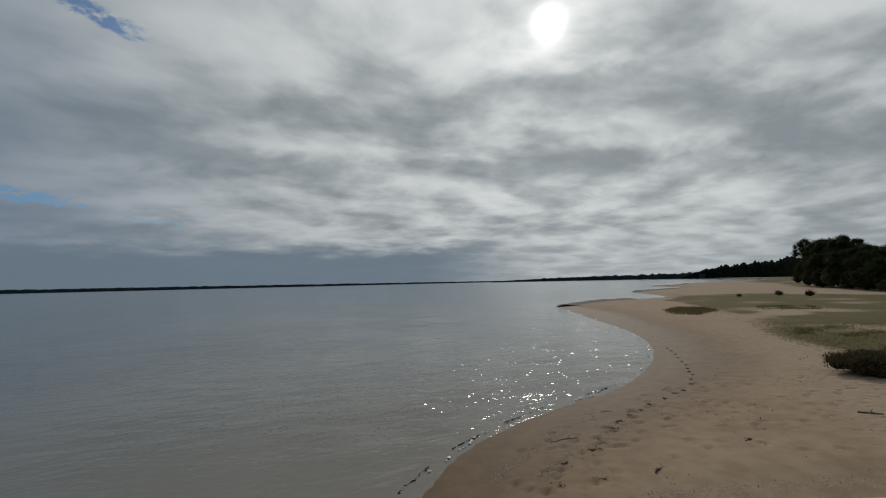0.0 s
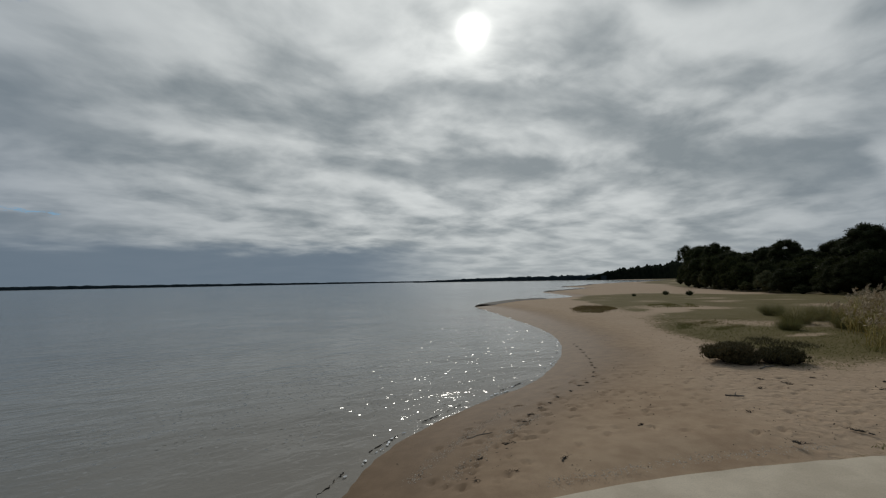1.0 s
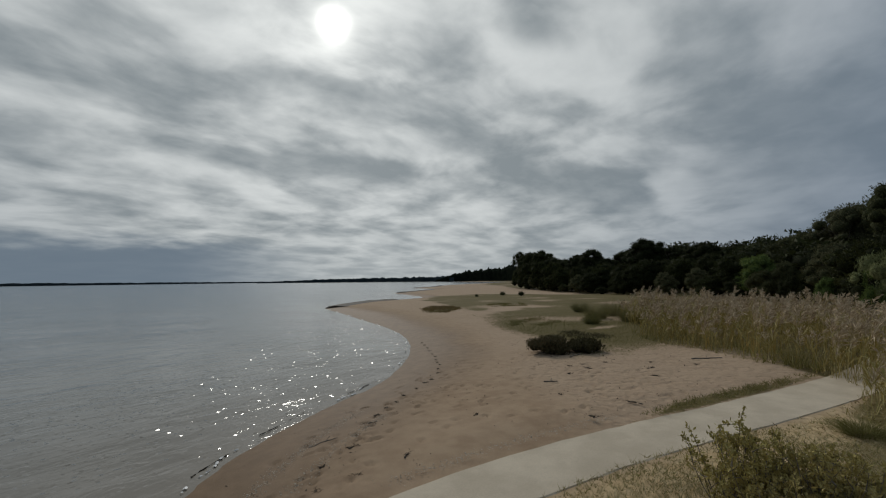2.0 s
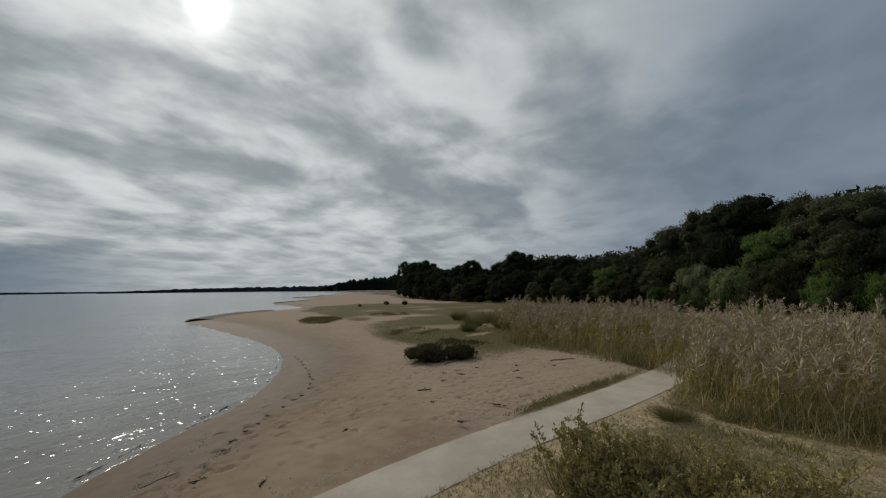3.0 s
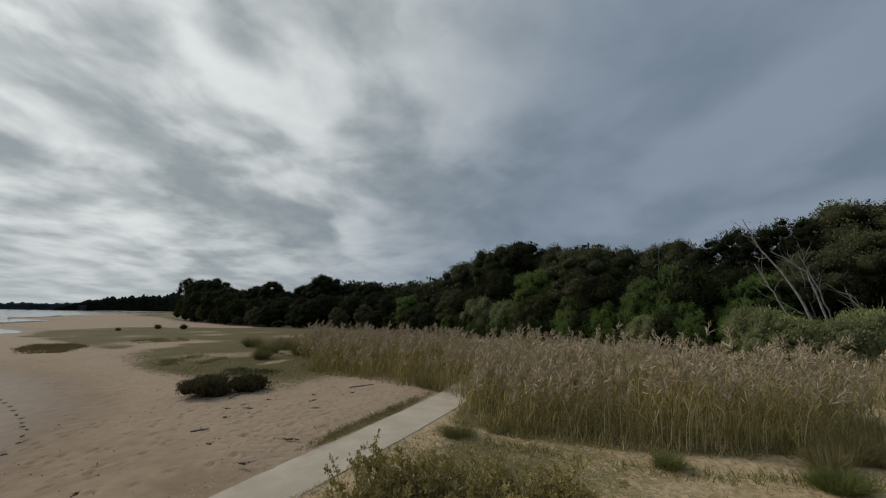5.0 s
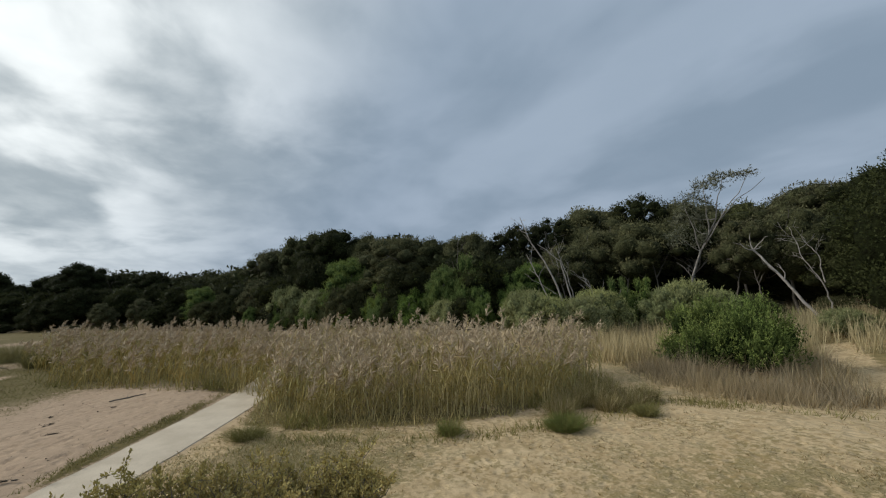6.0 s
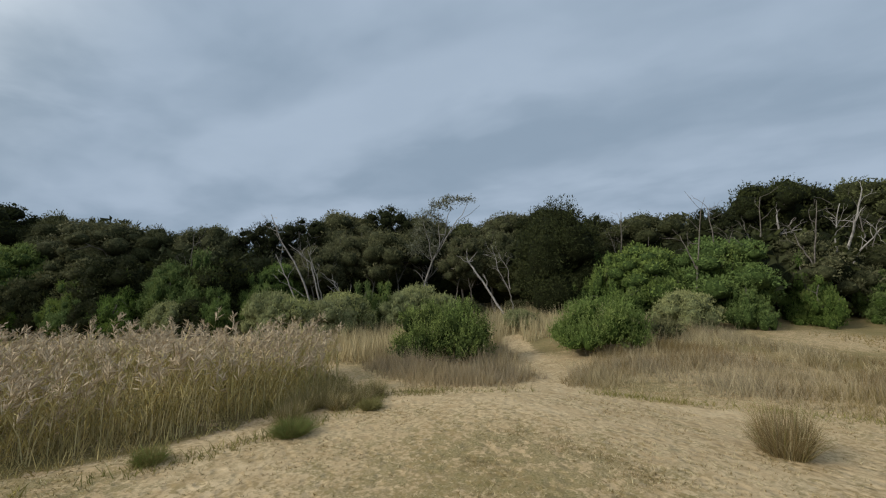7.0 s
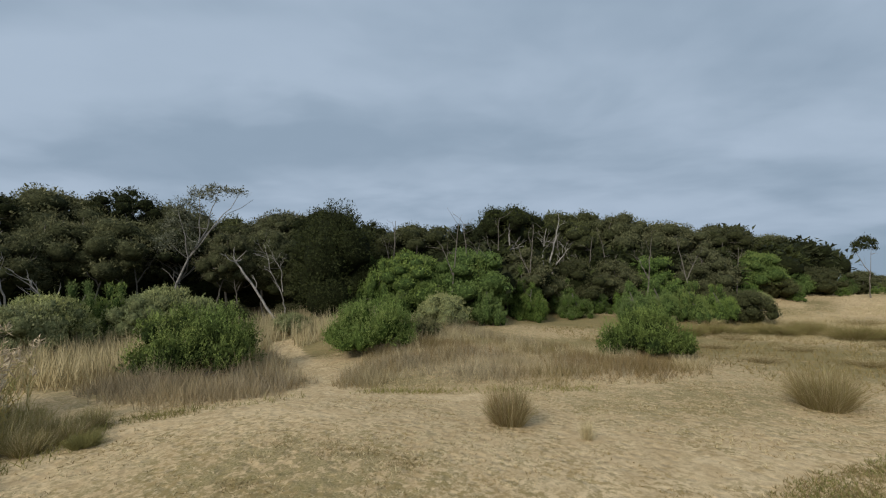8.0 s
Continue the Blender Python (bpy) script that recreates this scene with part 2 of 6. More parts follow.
def make_concrete(n):
    p = place(n)
    mid, grit = n.noise(p, 1.1, 5, 0.6), n.noise(p, 45, 3, 0.7)
    colour = n.mix(n.step(mid, 0.3, 0.7), (0.49, 0.408, 0.300), (0.61, 0.516, 0.388))
    colour = n.mix(n.step(n.noise(p, 5.0, 4), 0.55, 0.75, 0.0, 0.4), colour, (0.50, 0.42, 0.31))
    colour = n.mix(n.step(grit, 0.4, 0.75, 0.0, 0.25), colour, (0.2, 0.19, 0.165))
    return principled(n, colour, 0.85, 0.3, grit, 0.25, 0.01)


def leafy(dark, light, tip, amount=0.5, through_=0.12, vary=0.6):
    def build(n):
        g = n.add("ShaderNodeNewGeometry")
        each = g.outputs["Random Per Island"]
        own = n.add("ShaderNodeObjectInfo").outputs["Random"]
        patch = n.noise(g.outputs["Position"], 0.45, 3)
        c = n.mix(n.step(each, 0.0, 1.0, 0.12, 0.88), dark, light)
        c = n.mix(n.math("MULTIPLY", n.step(patch, 0.35, 0.75), amount), c, tip)
        tint = n.add("ShaderNodeHueSaturation")
        other = n.math("FRACT", n.math("MULTIPLY", own, 17.0))
        n.put(tint.inputs["Hue"], n.math("ADD", 0.5 - 0.020 * vary, n.math("MULTIPLY", own, 0.032 * vary)))
        n.put(tint.inputs["Saturation"], n.math("ADD", 1.0 - 0.14 * vary, n.math("MULTIPLY", other, 0.28 * vary)))
        n.put(tint.inputs["Value"], n.math("ADD", 1.0 - 0.26 * vary, n.math("MULTIPLY", other, 0.56 * vary)))
        n.put(tint.inputs["Color"], c)
        d = principled(n, tint.outputs[0], 0.7, 0.10)
        t = n.add("ShaderNodeBsdfTranslucent")
        n.put(t.inputs[0], n.mix(0.5, tint.outputs[0], tip))
        m = n.add("ShaderNodeMixShader")
        m.inputs[0].default_value = through_
        n.put(m.inputs[1], d)
        n.put(m.inputs[2], t.outputs[0])
        return m.outputs[0]
    return build


def plain(a, b, scale=6.0, rough=0.8, bump=0.3, distance=0.02, spec=0.25):
    def build(n):
        p = place(n)
        f, g = n.noise(p, scale, 5, 0.6), n.noise(p, scale * 7, 3, 0.65)
        c = n.mix(n.step(f, 0.3, 0.7), a, b)
        c = n.mix(n.step(g, 0.45, 0.75, 0.0, 0.3), c, tuple(v * 0.5 for v in a))
        return principled(n, c, rough, spec, g, bump, distance)
    return build


GROUND = material("sand_and_turf", make_ground)
WATER = material("lake_water", make_water)
CONCRETE = material("weathered_concrete", make_concrete)
BARK = material("grey_bark", plain((0.10, 0.085, 0.07), (0.21, 0.185, 0.155), 4.0))
PALE_BARK = material("bleached_wood", plain((0.165, 0.148, 0.130), (0.345, 0.315, 0.282), 5.0))
DEADWOOD = material("bleached_dead_wood", plain((0.215, 0.195, 0.172), (0.410, 0.378, 0.340), 5.0))
# leaf colour pulled down to near black: the backlit trees' shade is painted in
LEAF_DARKENED = material("darkened_leaves", leafy((0.018, 0.023, 0.008), (0.053, 0.061, 0.021), (0.067, 0.073, 0.027), 0.4))
LEAF_GREY = material("grey_green_leaves", leafy((0.063, 0.070, 0.031), (0.167, 0.166, 0.081), (0.203, 0.187, 0.092), 0.5))
LEAF_SAGE = material("sage_leaves", leafy((0.122, 0.138, 0.058), (0.335, 0.362, 0.163), (0.42, 0.42, 0.187), 0.5))
LEAF_GREEN = material("green_leaves", leafy((0.070, 0.111, 0.030), (0.171, 0.241, 0.069), (0.246, 0.306, 0.086), 0.5))
LEAF_LIME = material("fresh_green_leaves", leafy((0.060, 0.099, 0.020), (0.150, 0.221, 0.052), (0.215, 0.267, 0.072), 0.5))
LEAF_BROWN = material("olive_brown_leaves", leafy((0.044, 0.049, 0.019), (0.113, 0.118, 0.051), (0.139, 0.142, 0.063), 0.5))
TWIG_GREEN = material("olive_twig_leaves", leafy((0.171, 0.155, 0.051), (0.434, 0.365, 0.121), (0.683, 0.535, 0.215), 0.6, vary=0.2))
LEAF_DEEP = material("deep_green_leaves", leafy((0.030, 0.048, 0.013), (0.092, 0.135, 0.036), (0.130, 0.170, 0.048), 0.5))
LEAF_ASH = material("ashen_leaves", leafy((0.062, 0.066, 0.042), (0.165, 0.168, 0.118), (0.195, 0.192, 0.130), 0.5))
HUMMOCK = material("brown_rush_mound", leafy((0.042, 0.038, 0.018), (0.125, 0.108, 0.052), (0.150, 0.120, 0.058), 0.5))
SHELL = material("broken_shell", plain((0.34, 0.28, 0.215), (0.52, 0.45, 0.36), 20.0))
REED_STEM = material("reed_stems", leafy((0.302, 0.238, 0.115), (0.744, 0.613, 0.330), (0.354, 0.362, 0.147), 0.6, 0.03, vary=0.2))
REED_LEAF = material("reed_leaves", leafy((0.251, 0.207, 0.077), (0.589, 0.464, 0.204), (0.332, 0.319, 0.105), 0.7, 0.03, vary=0.2))
REED_GREEN = material("green_reeds", leafy((0.195, 0.163, 0.052), (0.490, 0.382, 0.128), (0.569, 0.409, 0.149), 0.6, 0.04, vary=0.2))
PLUME = material("reed_plumes", leafy((0.330, 0.250, 0.158), (0.640, 0.510, 0.350), (0.500, 0.395, 0.255), 0.6, 0.03, vary=0.2))
STRAW = material("dry_grass", leafy((0.308, 0.256, 0.135), (0.616, 0.519, 0.318), (0.469, 0.378, 0.204), 0.6, vary=0.2))
OCHRE = material("ochre_grass", leafy((0.150, 0.112, 0.048), (0.330, 0.252, 0.118), (0.270, 0.205, 0.085), 0.6, vary=0.2))
RUST = material("brown_rushes", leafy((0.120, 0.085, 0.041), (0.333, 0.235, 0.116), (0.234, 0.192, 0.067), 0.7, vary=0.2))
SHOOT = material("young_shoots", leafy((0.095, 0.150, 0.038), (0.235, 0.325, 0.092), (0.330, 0.380, 0.110), 0.6))
OLIVE = material("olive_grass", leafy((0.113, 0.120, 0.032), (0.253, 0.234, 0.076), (0.329, 0.265, 0.113), 0.6, vary=0.2))
MAUVE = material("grey_heath", leafy((0.186, 0.154, 0.100), (0.416, 0.348, 0.230), (0.373, 0.289, 0.145), 0.7, vary=0.2))
WRACK = material("dried_weed", plain((0.018, 0.014, 0.010), (0.055, 0.042, 0.028), 12.0))
FOAM = material("foam", plain((0.62, 0.62, 0.60), (0.80, 0.80, 0.78), 9.0, 0.4))
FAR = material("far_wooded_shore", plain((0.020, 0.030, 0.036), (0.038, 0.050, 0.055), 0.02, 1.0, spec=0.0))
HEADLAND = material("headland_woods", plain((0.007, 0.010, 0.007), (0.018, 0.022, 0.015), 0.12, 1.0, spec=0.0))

# solid crown cores: each leaf colour darkened, so inner shade is painted in
SHADE_CORE = {
    "darkened_leaves": material("shade_core_dark", plain((0.009, 0.010, 0.003), (0.027, 0.034, 0.011), 5.0, 0.9, 0.9, 0.10, 0.1)),
    "grey_green_leaves": material("shade_core_grey_green", plain((0.032, 0.035, 0.015), (0.098, 0.103, 0.048), 5.0, 0.9, 0.9, 0.10, 0.1)),
    "sage_leaves": material("shade_core_sage", plain((0.079, 0.088, 0.038), (0.247, 0.268, 0.121), 5.0, 0.9, 0.9, 0.10, 0.1)),
    "green_leaves": material("shade_core_green", plain((0.035, 0.056, 0.015), (0.092, 0.140, 0.039), 5.0, 0.9, 0.9, 0.10, 0.1)),
    "fresh_green_leaves": material("shade_core_fresh_green", plain((0.030, 0.050, 0.010), (0.080, 0.126, 0.027), 5.0, 0.9, 0.9, 0.10, 0.1)),
    "olive_brown_leaves": material("shade_core_olive_brown", plain((0.022, 0.025, 0.009), (0.067, 0.072, 0.030), 5.0, 0.9, 0.9, 0.10, 0.1)),
    "deep_green_leaves": material("shade_core_deep_green", plain((0.015, 0.024, 0.006), (0.044, 0.067, 0.018), 5.0, 0.9, 0.9, 0.10, 0.1)),
    "ashen_leaves": material("shade_core_ashen", plain((0.031, 0.033, 0.021), (0.097, 0.101, 0.068), 5.0, 0.9, 0.9, 0.10, 0.1)),
    "brown_rush_mound": material("shade_core_rush_mound", plain((0.021, 0.019, 0.009), (0.070, 0.062, 0.030), 5.0, 0.9, 0.9, 0.10, 0.1)),
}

# ---- mesh helpers ----
rng = np.random.default_rng(7)


def mesh_from(name, verts, faces, mats, index=None, smooth=False):
    """A mesh from arrays: verts (n, 3), faces a list of integer arrays, each (m, k)."""
    me = bpy.data.meshes.new(name)
    faces = [np.asarray(f, np.int32) for f in faces if len(f)]
    verts = np.asarray(verts, np.float32)
    loops = np.concatenate([f.ravel() for f in faces])
    sizes = np.concatenate([np.full(len(f), f.shape[1], np.int32) for f in faces])
    me.vertices.add(len(verts))
    me.vertices.foreach_set("co", verts.ravel())
    me.loops.add(len(loops))
    me.loops.foreach_set("vertex_index", loops)
    me.polygons.add(len(sizes))
    me.polygons.foreach_set("loop_start", np.concatenate([[0], np.cumsum(sizes)[:-1]]).astype(np.int32))
    for m in mats:
        me.materials.append(m)
    if index is not None:
        me.polygons.foreach_set("material_index", np.asarray(index, np.int32))
    me.polygons.foreach_set("use_smooth", np.full(len(sizes), smooth))
    me.update(calc_edges=True)
    return me


class Bag:
    """Collects triangles and quads with a material slot for each."""

    def __init__(self):
        self.v, self.f3, self.f4, self.m3, self.m4, self.n = [], [], [], [], [], 0

    def add(self, verts, faces, slot=0):
        faces = np.asarray(faces, np.int32) + self.n
        self.v.append(np.asarray(verts, float))
        self.n += len(verts)
        (self.f3 if faces.shape[1] == 3 else self.f4).append(faces)
        (self.m3 if faces.shape[1] == 3 else self.m4).append(np.full(len(faces), slot))

    def mesh(self, name, mats, smooth=False):
        faces = [np.concatenate(f) for f in (self.f3, self.f4) if f]
        index = np.concatenate([i for m in (self.m3, self.m4) for i in m])
        return mesh_from(name, np.concatenate(self.v), faces, mats, index, smooth)


def unit(a):
    return a / np.maximum(np.linalg.norm(a, axis=-1, keepdims=True), 1e-9)


def sprays(bag, at, axis, normal, length, width, slot=0):
    """Leaf sprays: kites of two triangles folded along the middle, from at, along axis."""
    n = len(at)
    side = unit(np.cross(axis, normal))
    l, w = np.broadcast_to(length, n)[:, None], np.broadcast_to(width, n)[:, None]
    fold = unit(np.cross(side, axis)) * w * 0.35
    v = np.stack([at, at + axis * l * 0.5 + side * w - fold, at + axis * l, at + axis * l * 0.5 - side * w - fold], 1).reshape(-1, 3)
    k = np.arange(n)[:, None] * 4
    bag.add(v, np.concatenate([k + [0, 1, 2], k + [0, 2, 3]]), slot)


def leaf_pairs(bag, at, axis, normal, length, width, slot, r):
    """Two separate pointed leaves for each place, a little apart."""
    n = len(at)
    side = unit(np.cross(axis, normal))
    l, w = np.broadcast_to(length, n)[:, None], np.broadcast_to(width, n)[:, None]
    fold = unit(np.cross(side, axis)) * w * 0.5
    shift = r.normal(size=(n, 3)) * l * 0.42
    turned = unit(axis + r.normal(size=(n, 3)) * 0.45)
    v = np.stack([at - side * w * 0.4, at + axis * l * 0.55 + side * w * 1.3 - fold, at + axis * l,
                  at + shift + side * w * 0.4, at + shift + turned * l * 0.55 - side * w * 1.3 - fold, at + shift + turned * l], 1).reshape(-1, 3)
    k = np.arange(n)[:, None] * 6
    bag.add(v, np.concatenate([k + [0, 1, 2], k + [3, 5, 4]]), slot)


def ribbons(bag, base, tip, sag, width, segs=3, slot=0, r=rng):
    """Blades from base to tip that bow by sag and taper to a point."""
    n = len(base)
    run = tip - base
    side = unit(np.cross(run, r.normal(size=(n, 3))))
    w = np.broadcast_to(width, n)[:, None]
    rows = []
    for i in range(segs):
        f = i / segs
        c = base + run * f + sag * (f * (1 - f) * 4)
        s = side * w * (1 - 0.75 * f) * 0.5
        rows += [c - s, c + s]
    v = np.stack(rows + [tip], 1)
    m = v.shape[1]
    k = np.arange(n)[:, None] * m
    quads = [k + [2 * i, 2 * i + 1, 2 * i + 3, 2 * i + 2] for i in range(segs - 1)]
    tris = k + [2 * segs - 2, 2 * segs - 1, 2 * segs]
    start = bag.n
    bag.v.append(v.reshape(-1, 3))
    bag.n += n * m
    if quads:
        bag.f4.append((np.concatenate(quads) + start).astype(np.int32))
        bag.m4.append(np.full(n * (segs - 1), slot))
    bag.f3.append((tris + start).astype(np.int32))
    bag.m3.append(np.full(n, slot))


def tube(bag, points, radii, sides=6, slot=0):
    """A limb along points."""
    points, radii = np.asarray(points, float), np.asarray(radii, float)
    d = unit(np.gradient(points, axis=0))
    ref = np.array([0.31, 0.95, 0.1])
    a = unit(np.cross(d, ref))
    b = np.cross(d, a)
    ang = np.linspace(0, 2 * math.pi, sides, endpoint=False)
    ring = points[:, None] + radii[:, None, None] * (np.cos(ang)[None, :, None] * a[:, None] + np.sin(ang)[None, :, None] * b[:, None])
    n = len(points)
    i, j = np.meshgrid(np.arange(n - 1), np.arange(sides), indexing="ij")
    q = np.stack([i * sides + j, i * sides + (j + 1) % sides, (i + 1) * sides + (j + 1) % sides, (i + 1) * sides + j], -1).reshape(-1, 4)
    bag.add(ring.reshape(-1, 3), q, slot)


ICO = bmesh.new()
bmesh.ops.create_icosphere(ICO, subdivisions=2, radius=1.0)
ICO_V = np.array([v.co[:] for v in ICO.verts])
ICO_F = np.array([[v.index for v in f.verts] for f in ICO.faces])
ICO.free()


def lump(bag, centre, radii, r, rough=0.15, slot=0):
    """A lumpy rounded body."""
    bump = 1 + rough * r.normal(size=(len(ICO_V), 1))
    bag.add(ICO_V * bump * radii + centre, ICO_F, slot)


def part(name, data, parent, label="", m=None):
    ob = new(name, data)
    ob.parent = parent
    if m is not None:
        ob.matrix_basis = m
    return tagged(ob, label)


def thing(name, label, category, group="", kind=""):
    return tagged(new(name), label, category, group, kind)


# ---- plan of the land ----
SHORE = np.array([(-3600, -2600), (-160, -120), (-50, -40), (-20, -20), (-9, -8), (-4.6, -0.5), (-2.3, 4.3), (-0.78, 7.77), (0.11, 9.93), (1.32, 11.3),
                  (3.73, 13.46), (5.69, 14.84), (7.85, 17.38), (10.13, 21.1), (12.1, 25.8), (13.4, 31.6), (14.2, 39), (15.3, 51), (15.6, 58), (16.2, 61.5),
                  (20, 67), (26.4, 75), (37, 78.5), (44, 83), (46, 88.5), (49, 104), (52, 118), (53.5, 121), (54.5, 123), (62, 130), (80, 148), (90, 158), (91, 166), (92, 180), (95.5, 194), (98, 198), (101, 199), (115, 209), (147, 257), (200, 310), (290, 385), (380, 480), (430, 520),
                  (520, 760), (800, 1500), (1500, 3900)])


def smooth_line(p, rounds=2):
    for _ in range(rounds):
        q, r = p[:-1] * 0.75 + p[1:] * 0.25, p[:-1] * 0.25 + p[1:] * 0.75
        p = np.concatenate([p[:1], np.stack([q, r], 1).reshape(-1, 2), p[-1:]])
    return p


COAST = smooth_line(SHORE)


def off_line(x, y, line):
    """Distance to an open line, with the sign of the side: positive on its right."""
    best, sign = np.full(x.shape, 1e9), np.ones(x.shape)
    for (ax, ay), (bx, by) in zip(line[:-1], line[1:]):
        dx, dy = bx - ax, by - ay
        f = np.clip(((x - ax) * dx + (y - ay) * dy) / (dx * dx + dy * dy), 0, 1)
        d = np.hypot(x - ax - f * dx, y - ay - f * dy)
        s = np.where((y - ay) * dx - (x - ax) * dy < 0, 1.0, -1.0)
        near = d < best - 1e-9
        best, sign = np.where(near, d, best), np.where(near, s, sign)
    return best * sign


def inside(x, y, poly):
    """Distance inside a closed outline, negative outside."""
    poly = np.asarray(poly, float)
    best, odd = np.full(x.shape, 1e9), np.zeros(x.shape, bool)
    for (ax, ay), (bx, by) in zip(poly, np.roll(poly, -1, 0)):
        dx, dy = bx - ax, by - ay
        f = np.clip(((x - ax) * dx + (y - ay) * dy) / (dx * dx + dy * dy), 0, 1)
        best = np.minimum(best, np.hypot(x - ax - f * dx, y - ay - f * dy))
        if ay != by:
            odd ^= ((ay > y) != (by > y)) & (x < dx * (y - ay) / dy + ax)
    return np.where(odd, best, -best)


def ease(v, lo, hi):
    f = np.clip((v - lo) / (hi - lo), 0, 1)
    return f * f * (3 - 2 * f)


def wave_noise(x, y, scale, seed):
    """Smooth cheap noise about -1 to 1."""
    r = np.random.default_rng(seed)
    out = 0
    for _ in range(7):
        a, k, ph = r.uniform(0, 2 * math.pi), scale * r.uniform(0.5, 1.9), r.uniform(0, 6.28)
        out = out + np.sin(k * (x * math.cos(a) + y * math.sin(a)) + ph + 1.3 * np.sin(0.6 * k * (x * math.sin(a) - y * math.cos(a)) + ph * 2))
    return out / 4.2


# the foot of the woods, its canopy and its skyline, by bearing from the lookout
FOOT = np.array([(30, 420), (36, 300), (40, 165), (45, 120), (50, 98), (56, 80), (66, 64), (77, 50), (86, 42), (96, 36), (105, 34), (112, 35), (120, 37), (128, 37),
                 (137, 36), (143, 33), (151, 29), (160, 27.5), (168, 31), (176, 36), (190, 40), (198, 54), (206, 66), (230, 90)])
TOPS = np.array([(30, 1.0), (36, 1.8), (39.5, 2.6), (41.5, 3.5), (44.5, 3.9), (48, 3.0), (50, 3.3), (54, 3.5), (56.5, 4.5), (65, 4.5), (73.5, 5.9), (77, 7.6), (80, 9.2), (86, 10.4), (91.5, 8.5),
                 (96, 9.0), (102, 9.5), (108, 9.9), (114, 11.4), (118, 12.2), (123, 12.0), (126, 11.4), (134, 9.6), (143, 10.6), (150, 10.1), (158.5, 10.5), (165, 9.9),
                 (169, 10.9), (173, 10.7), (183, 8.7), (192, 7.3), (197, 6.0), (200, 4.4), (202.3, 3.4), (203.2, 1.6), (207, 1.2), (230, 1.0)])
EYE_Z = 3.8


def foot(az):
    return np.interp(az, FOOT[:, 0], FOOT[:, 1])


def skyline(az):
    return np.interp(az, TOPS[:, 0], TOPS[:, 1])


def bearing(x, y):
    return np.degrees(np.arctan2(x, y)) % 360


def at(az, dist):
    return dist * math.sin(radians(az)), dist * math.cos(radians(az))


LAND = np.concatenate([COAST, [(4600, 4600), (4600, -4600), (-4600, -4600)]])


def inland(x, y):
    """Metres from the waterline, positive on land."""
    d = np.abs(off_line(x, y, COAST))
    return np.where(inside(x, y, LAND) > 0, d, -d)


def height(x, y):
    """The land's height, without small dents."""
    x, y = np.asarray(x, float), np.asarray(y, float)
    d = inland(x, y)
    low = 0.80 - 0.55 * ease(y, 34, 75)
    wash = d - 0.28 * ease(y, 40, 25)
    z = np.where(wash > 0, low * (1 - np.exp(-np.maximum(wash, 0) / 4.2)), np.maximum(0.10 * wash, -2.5))
    az, dist = bearing(x, y), np.hypot(x, y)
    over = np.clip(dist - foot(az), 0, 70) * ease(az, 47, 58) * ease(az, 206, 196)
    z = z + 0.085 * over * ease(d, 3, 14)
    z = z + ease(dist - foot(az), -13, 1) * np.interp(az, [74, 84, 105, 112, 196, 206], [0, 0.55, 0.6, 0.9, 0.9, 0]) * ease(d, 3, 14)
    z = z + 0.30 * np.exp(-(((x - 6.5) / 4.2) ** 2 + ((y + 8.6) / 3.2) ** 2))
    z = z + 1.7 * np.exp(-(((x + 26) / 16) ** 2 + ((y + 60) / 15) ** 2)) * ease(d, 2, 10) * (1 + 0.25 * wave_noise(x, y, 0.5, 13))
    z = z + 0.05 * wave_noise(x, y, 0.55, 3) * ease(d, 4, 9)
    return z


def ground_z(x, y):
    return float(height(np.array([x]), np.array([y]))[0])


def spread(lo, hi, fine_lo, fine_hi, fine, mid_lo, mid_hi, mid, grow=1.16):
    """Grid lines: fine in one stretch, coarser about it, then growing to the ends."""
    c = list(np.arange(fine_lo, fine_hi, fine))
    while c[0] > mid_lo:
        c.insert(0, c[0] - mid)
    while c[-1] < mid_hi:
        c.append(c[-1] + mid)
    s = mid
    while c[-1] < hi:
        s *= grow
        c.append(c[-1] + s)
    s = mid
    while c[0] > lo:
        s *= grow
        c.insert(0, c[0] - s)
    return np.array(c)


REEDS = np.array([(27, 20.5), (20.5, 14.6), (18.6, 12.2), (18.4, 10.4), (17.1, 7.6), (16.8, 5.9), (16.2, 4.9), (15.4, 4.15), (12.5, 3.75), (11.5, 2.2), (11.1, 0.2), (11.0, -1.6), (11.4, -3.3), (12.0, -4.8), (13.2, -7.2),
                  (15.2, -8.2), (18.5, -8.0), (22, -5), (27, -2), (31, 4), (34, 14), (34, 22), (31, 23)])
MEADOW = [(34, 66), (28, 48), (22.5, 33), (18, 24), (15.2, 17), (13, 12), (14.5, 11), (17, 10), (22, 8), (40, 14), (75, 45), (75, 66), (62, 86), (46, 84)]
ISLET = [(19.5, 37), (21, 34.5), (25.5, 38.5), (27, 43), (25, 46), (21.5, 42)]
VERGE = [(3.2, 4.6), (8, 4.3), (12.5, 3.8), (12.5, 0), (11.5, -4), (7, -1.8), (4.5, 1.0), (1.5, 2.6)]
BACKLAND = [(11.8, -4.6), (16, -7), (40, -16), (30, -60), (-40, -70), (-30, -26), (-7, -9), (-2.0, -8.2), (0.5, -10), (3.5, -13.2), (8.5, -11.8), (10.2, -9.5), (10.2, -6.5)]
THIN = [(12, -3.5), (11, -8), (8, -12), (-3, -14), (-12, -12), (-6, -3), (0, -2), (7, -2)]
STRIP = [(8.0, 6.18), (11, 5.75), (14, 5.42), (16.5, 5.3), (16.5, 5.9), (13.5, 6.15), (10.5, 6.45)]
TRACK = np.array([(8.2, -10.6), (9.4, -12.6), (10.7, -14.6), (14.2, -17.2), (18.4, -21.0)])


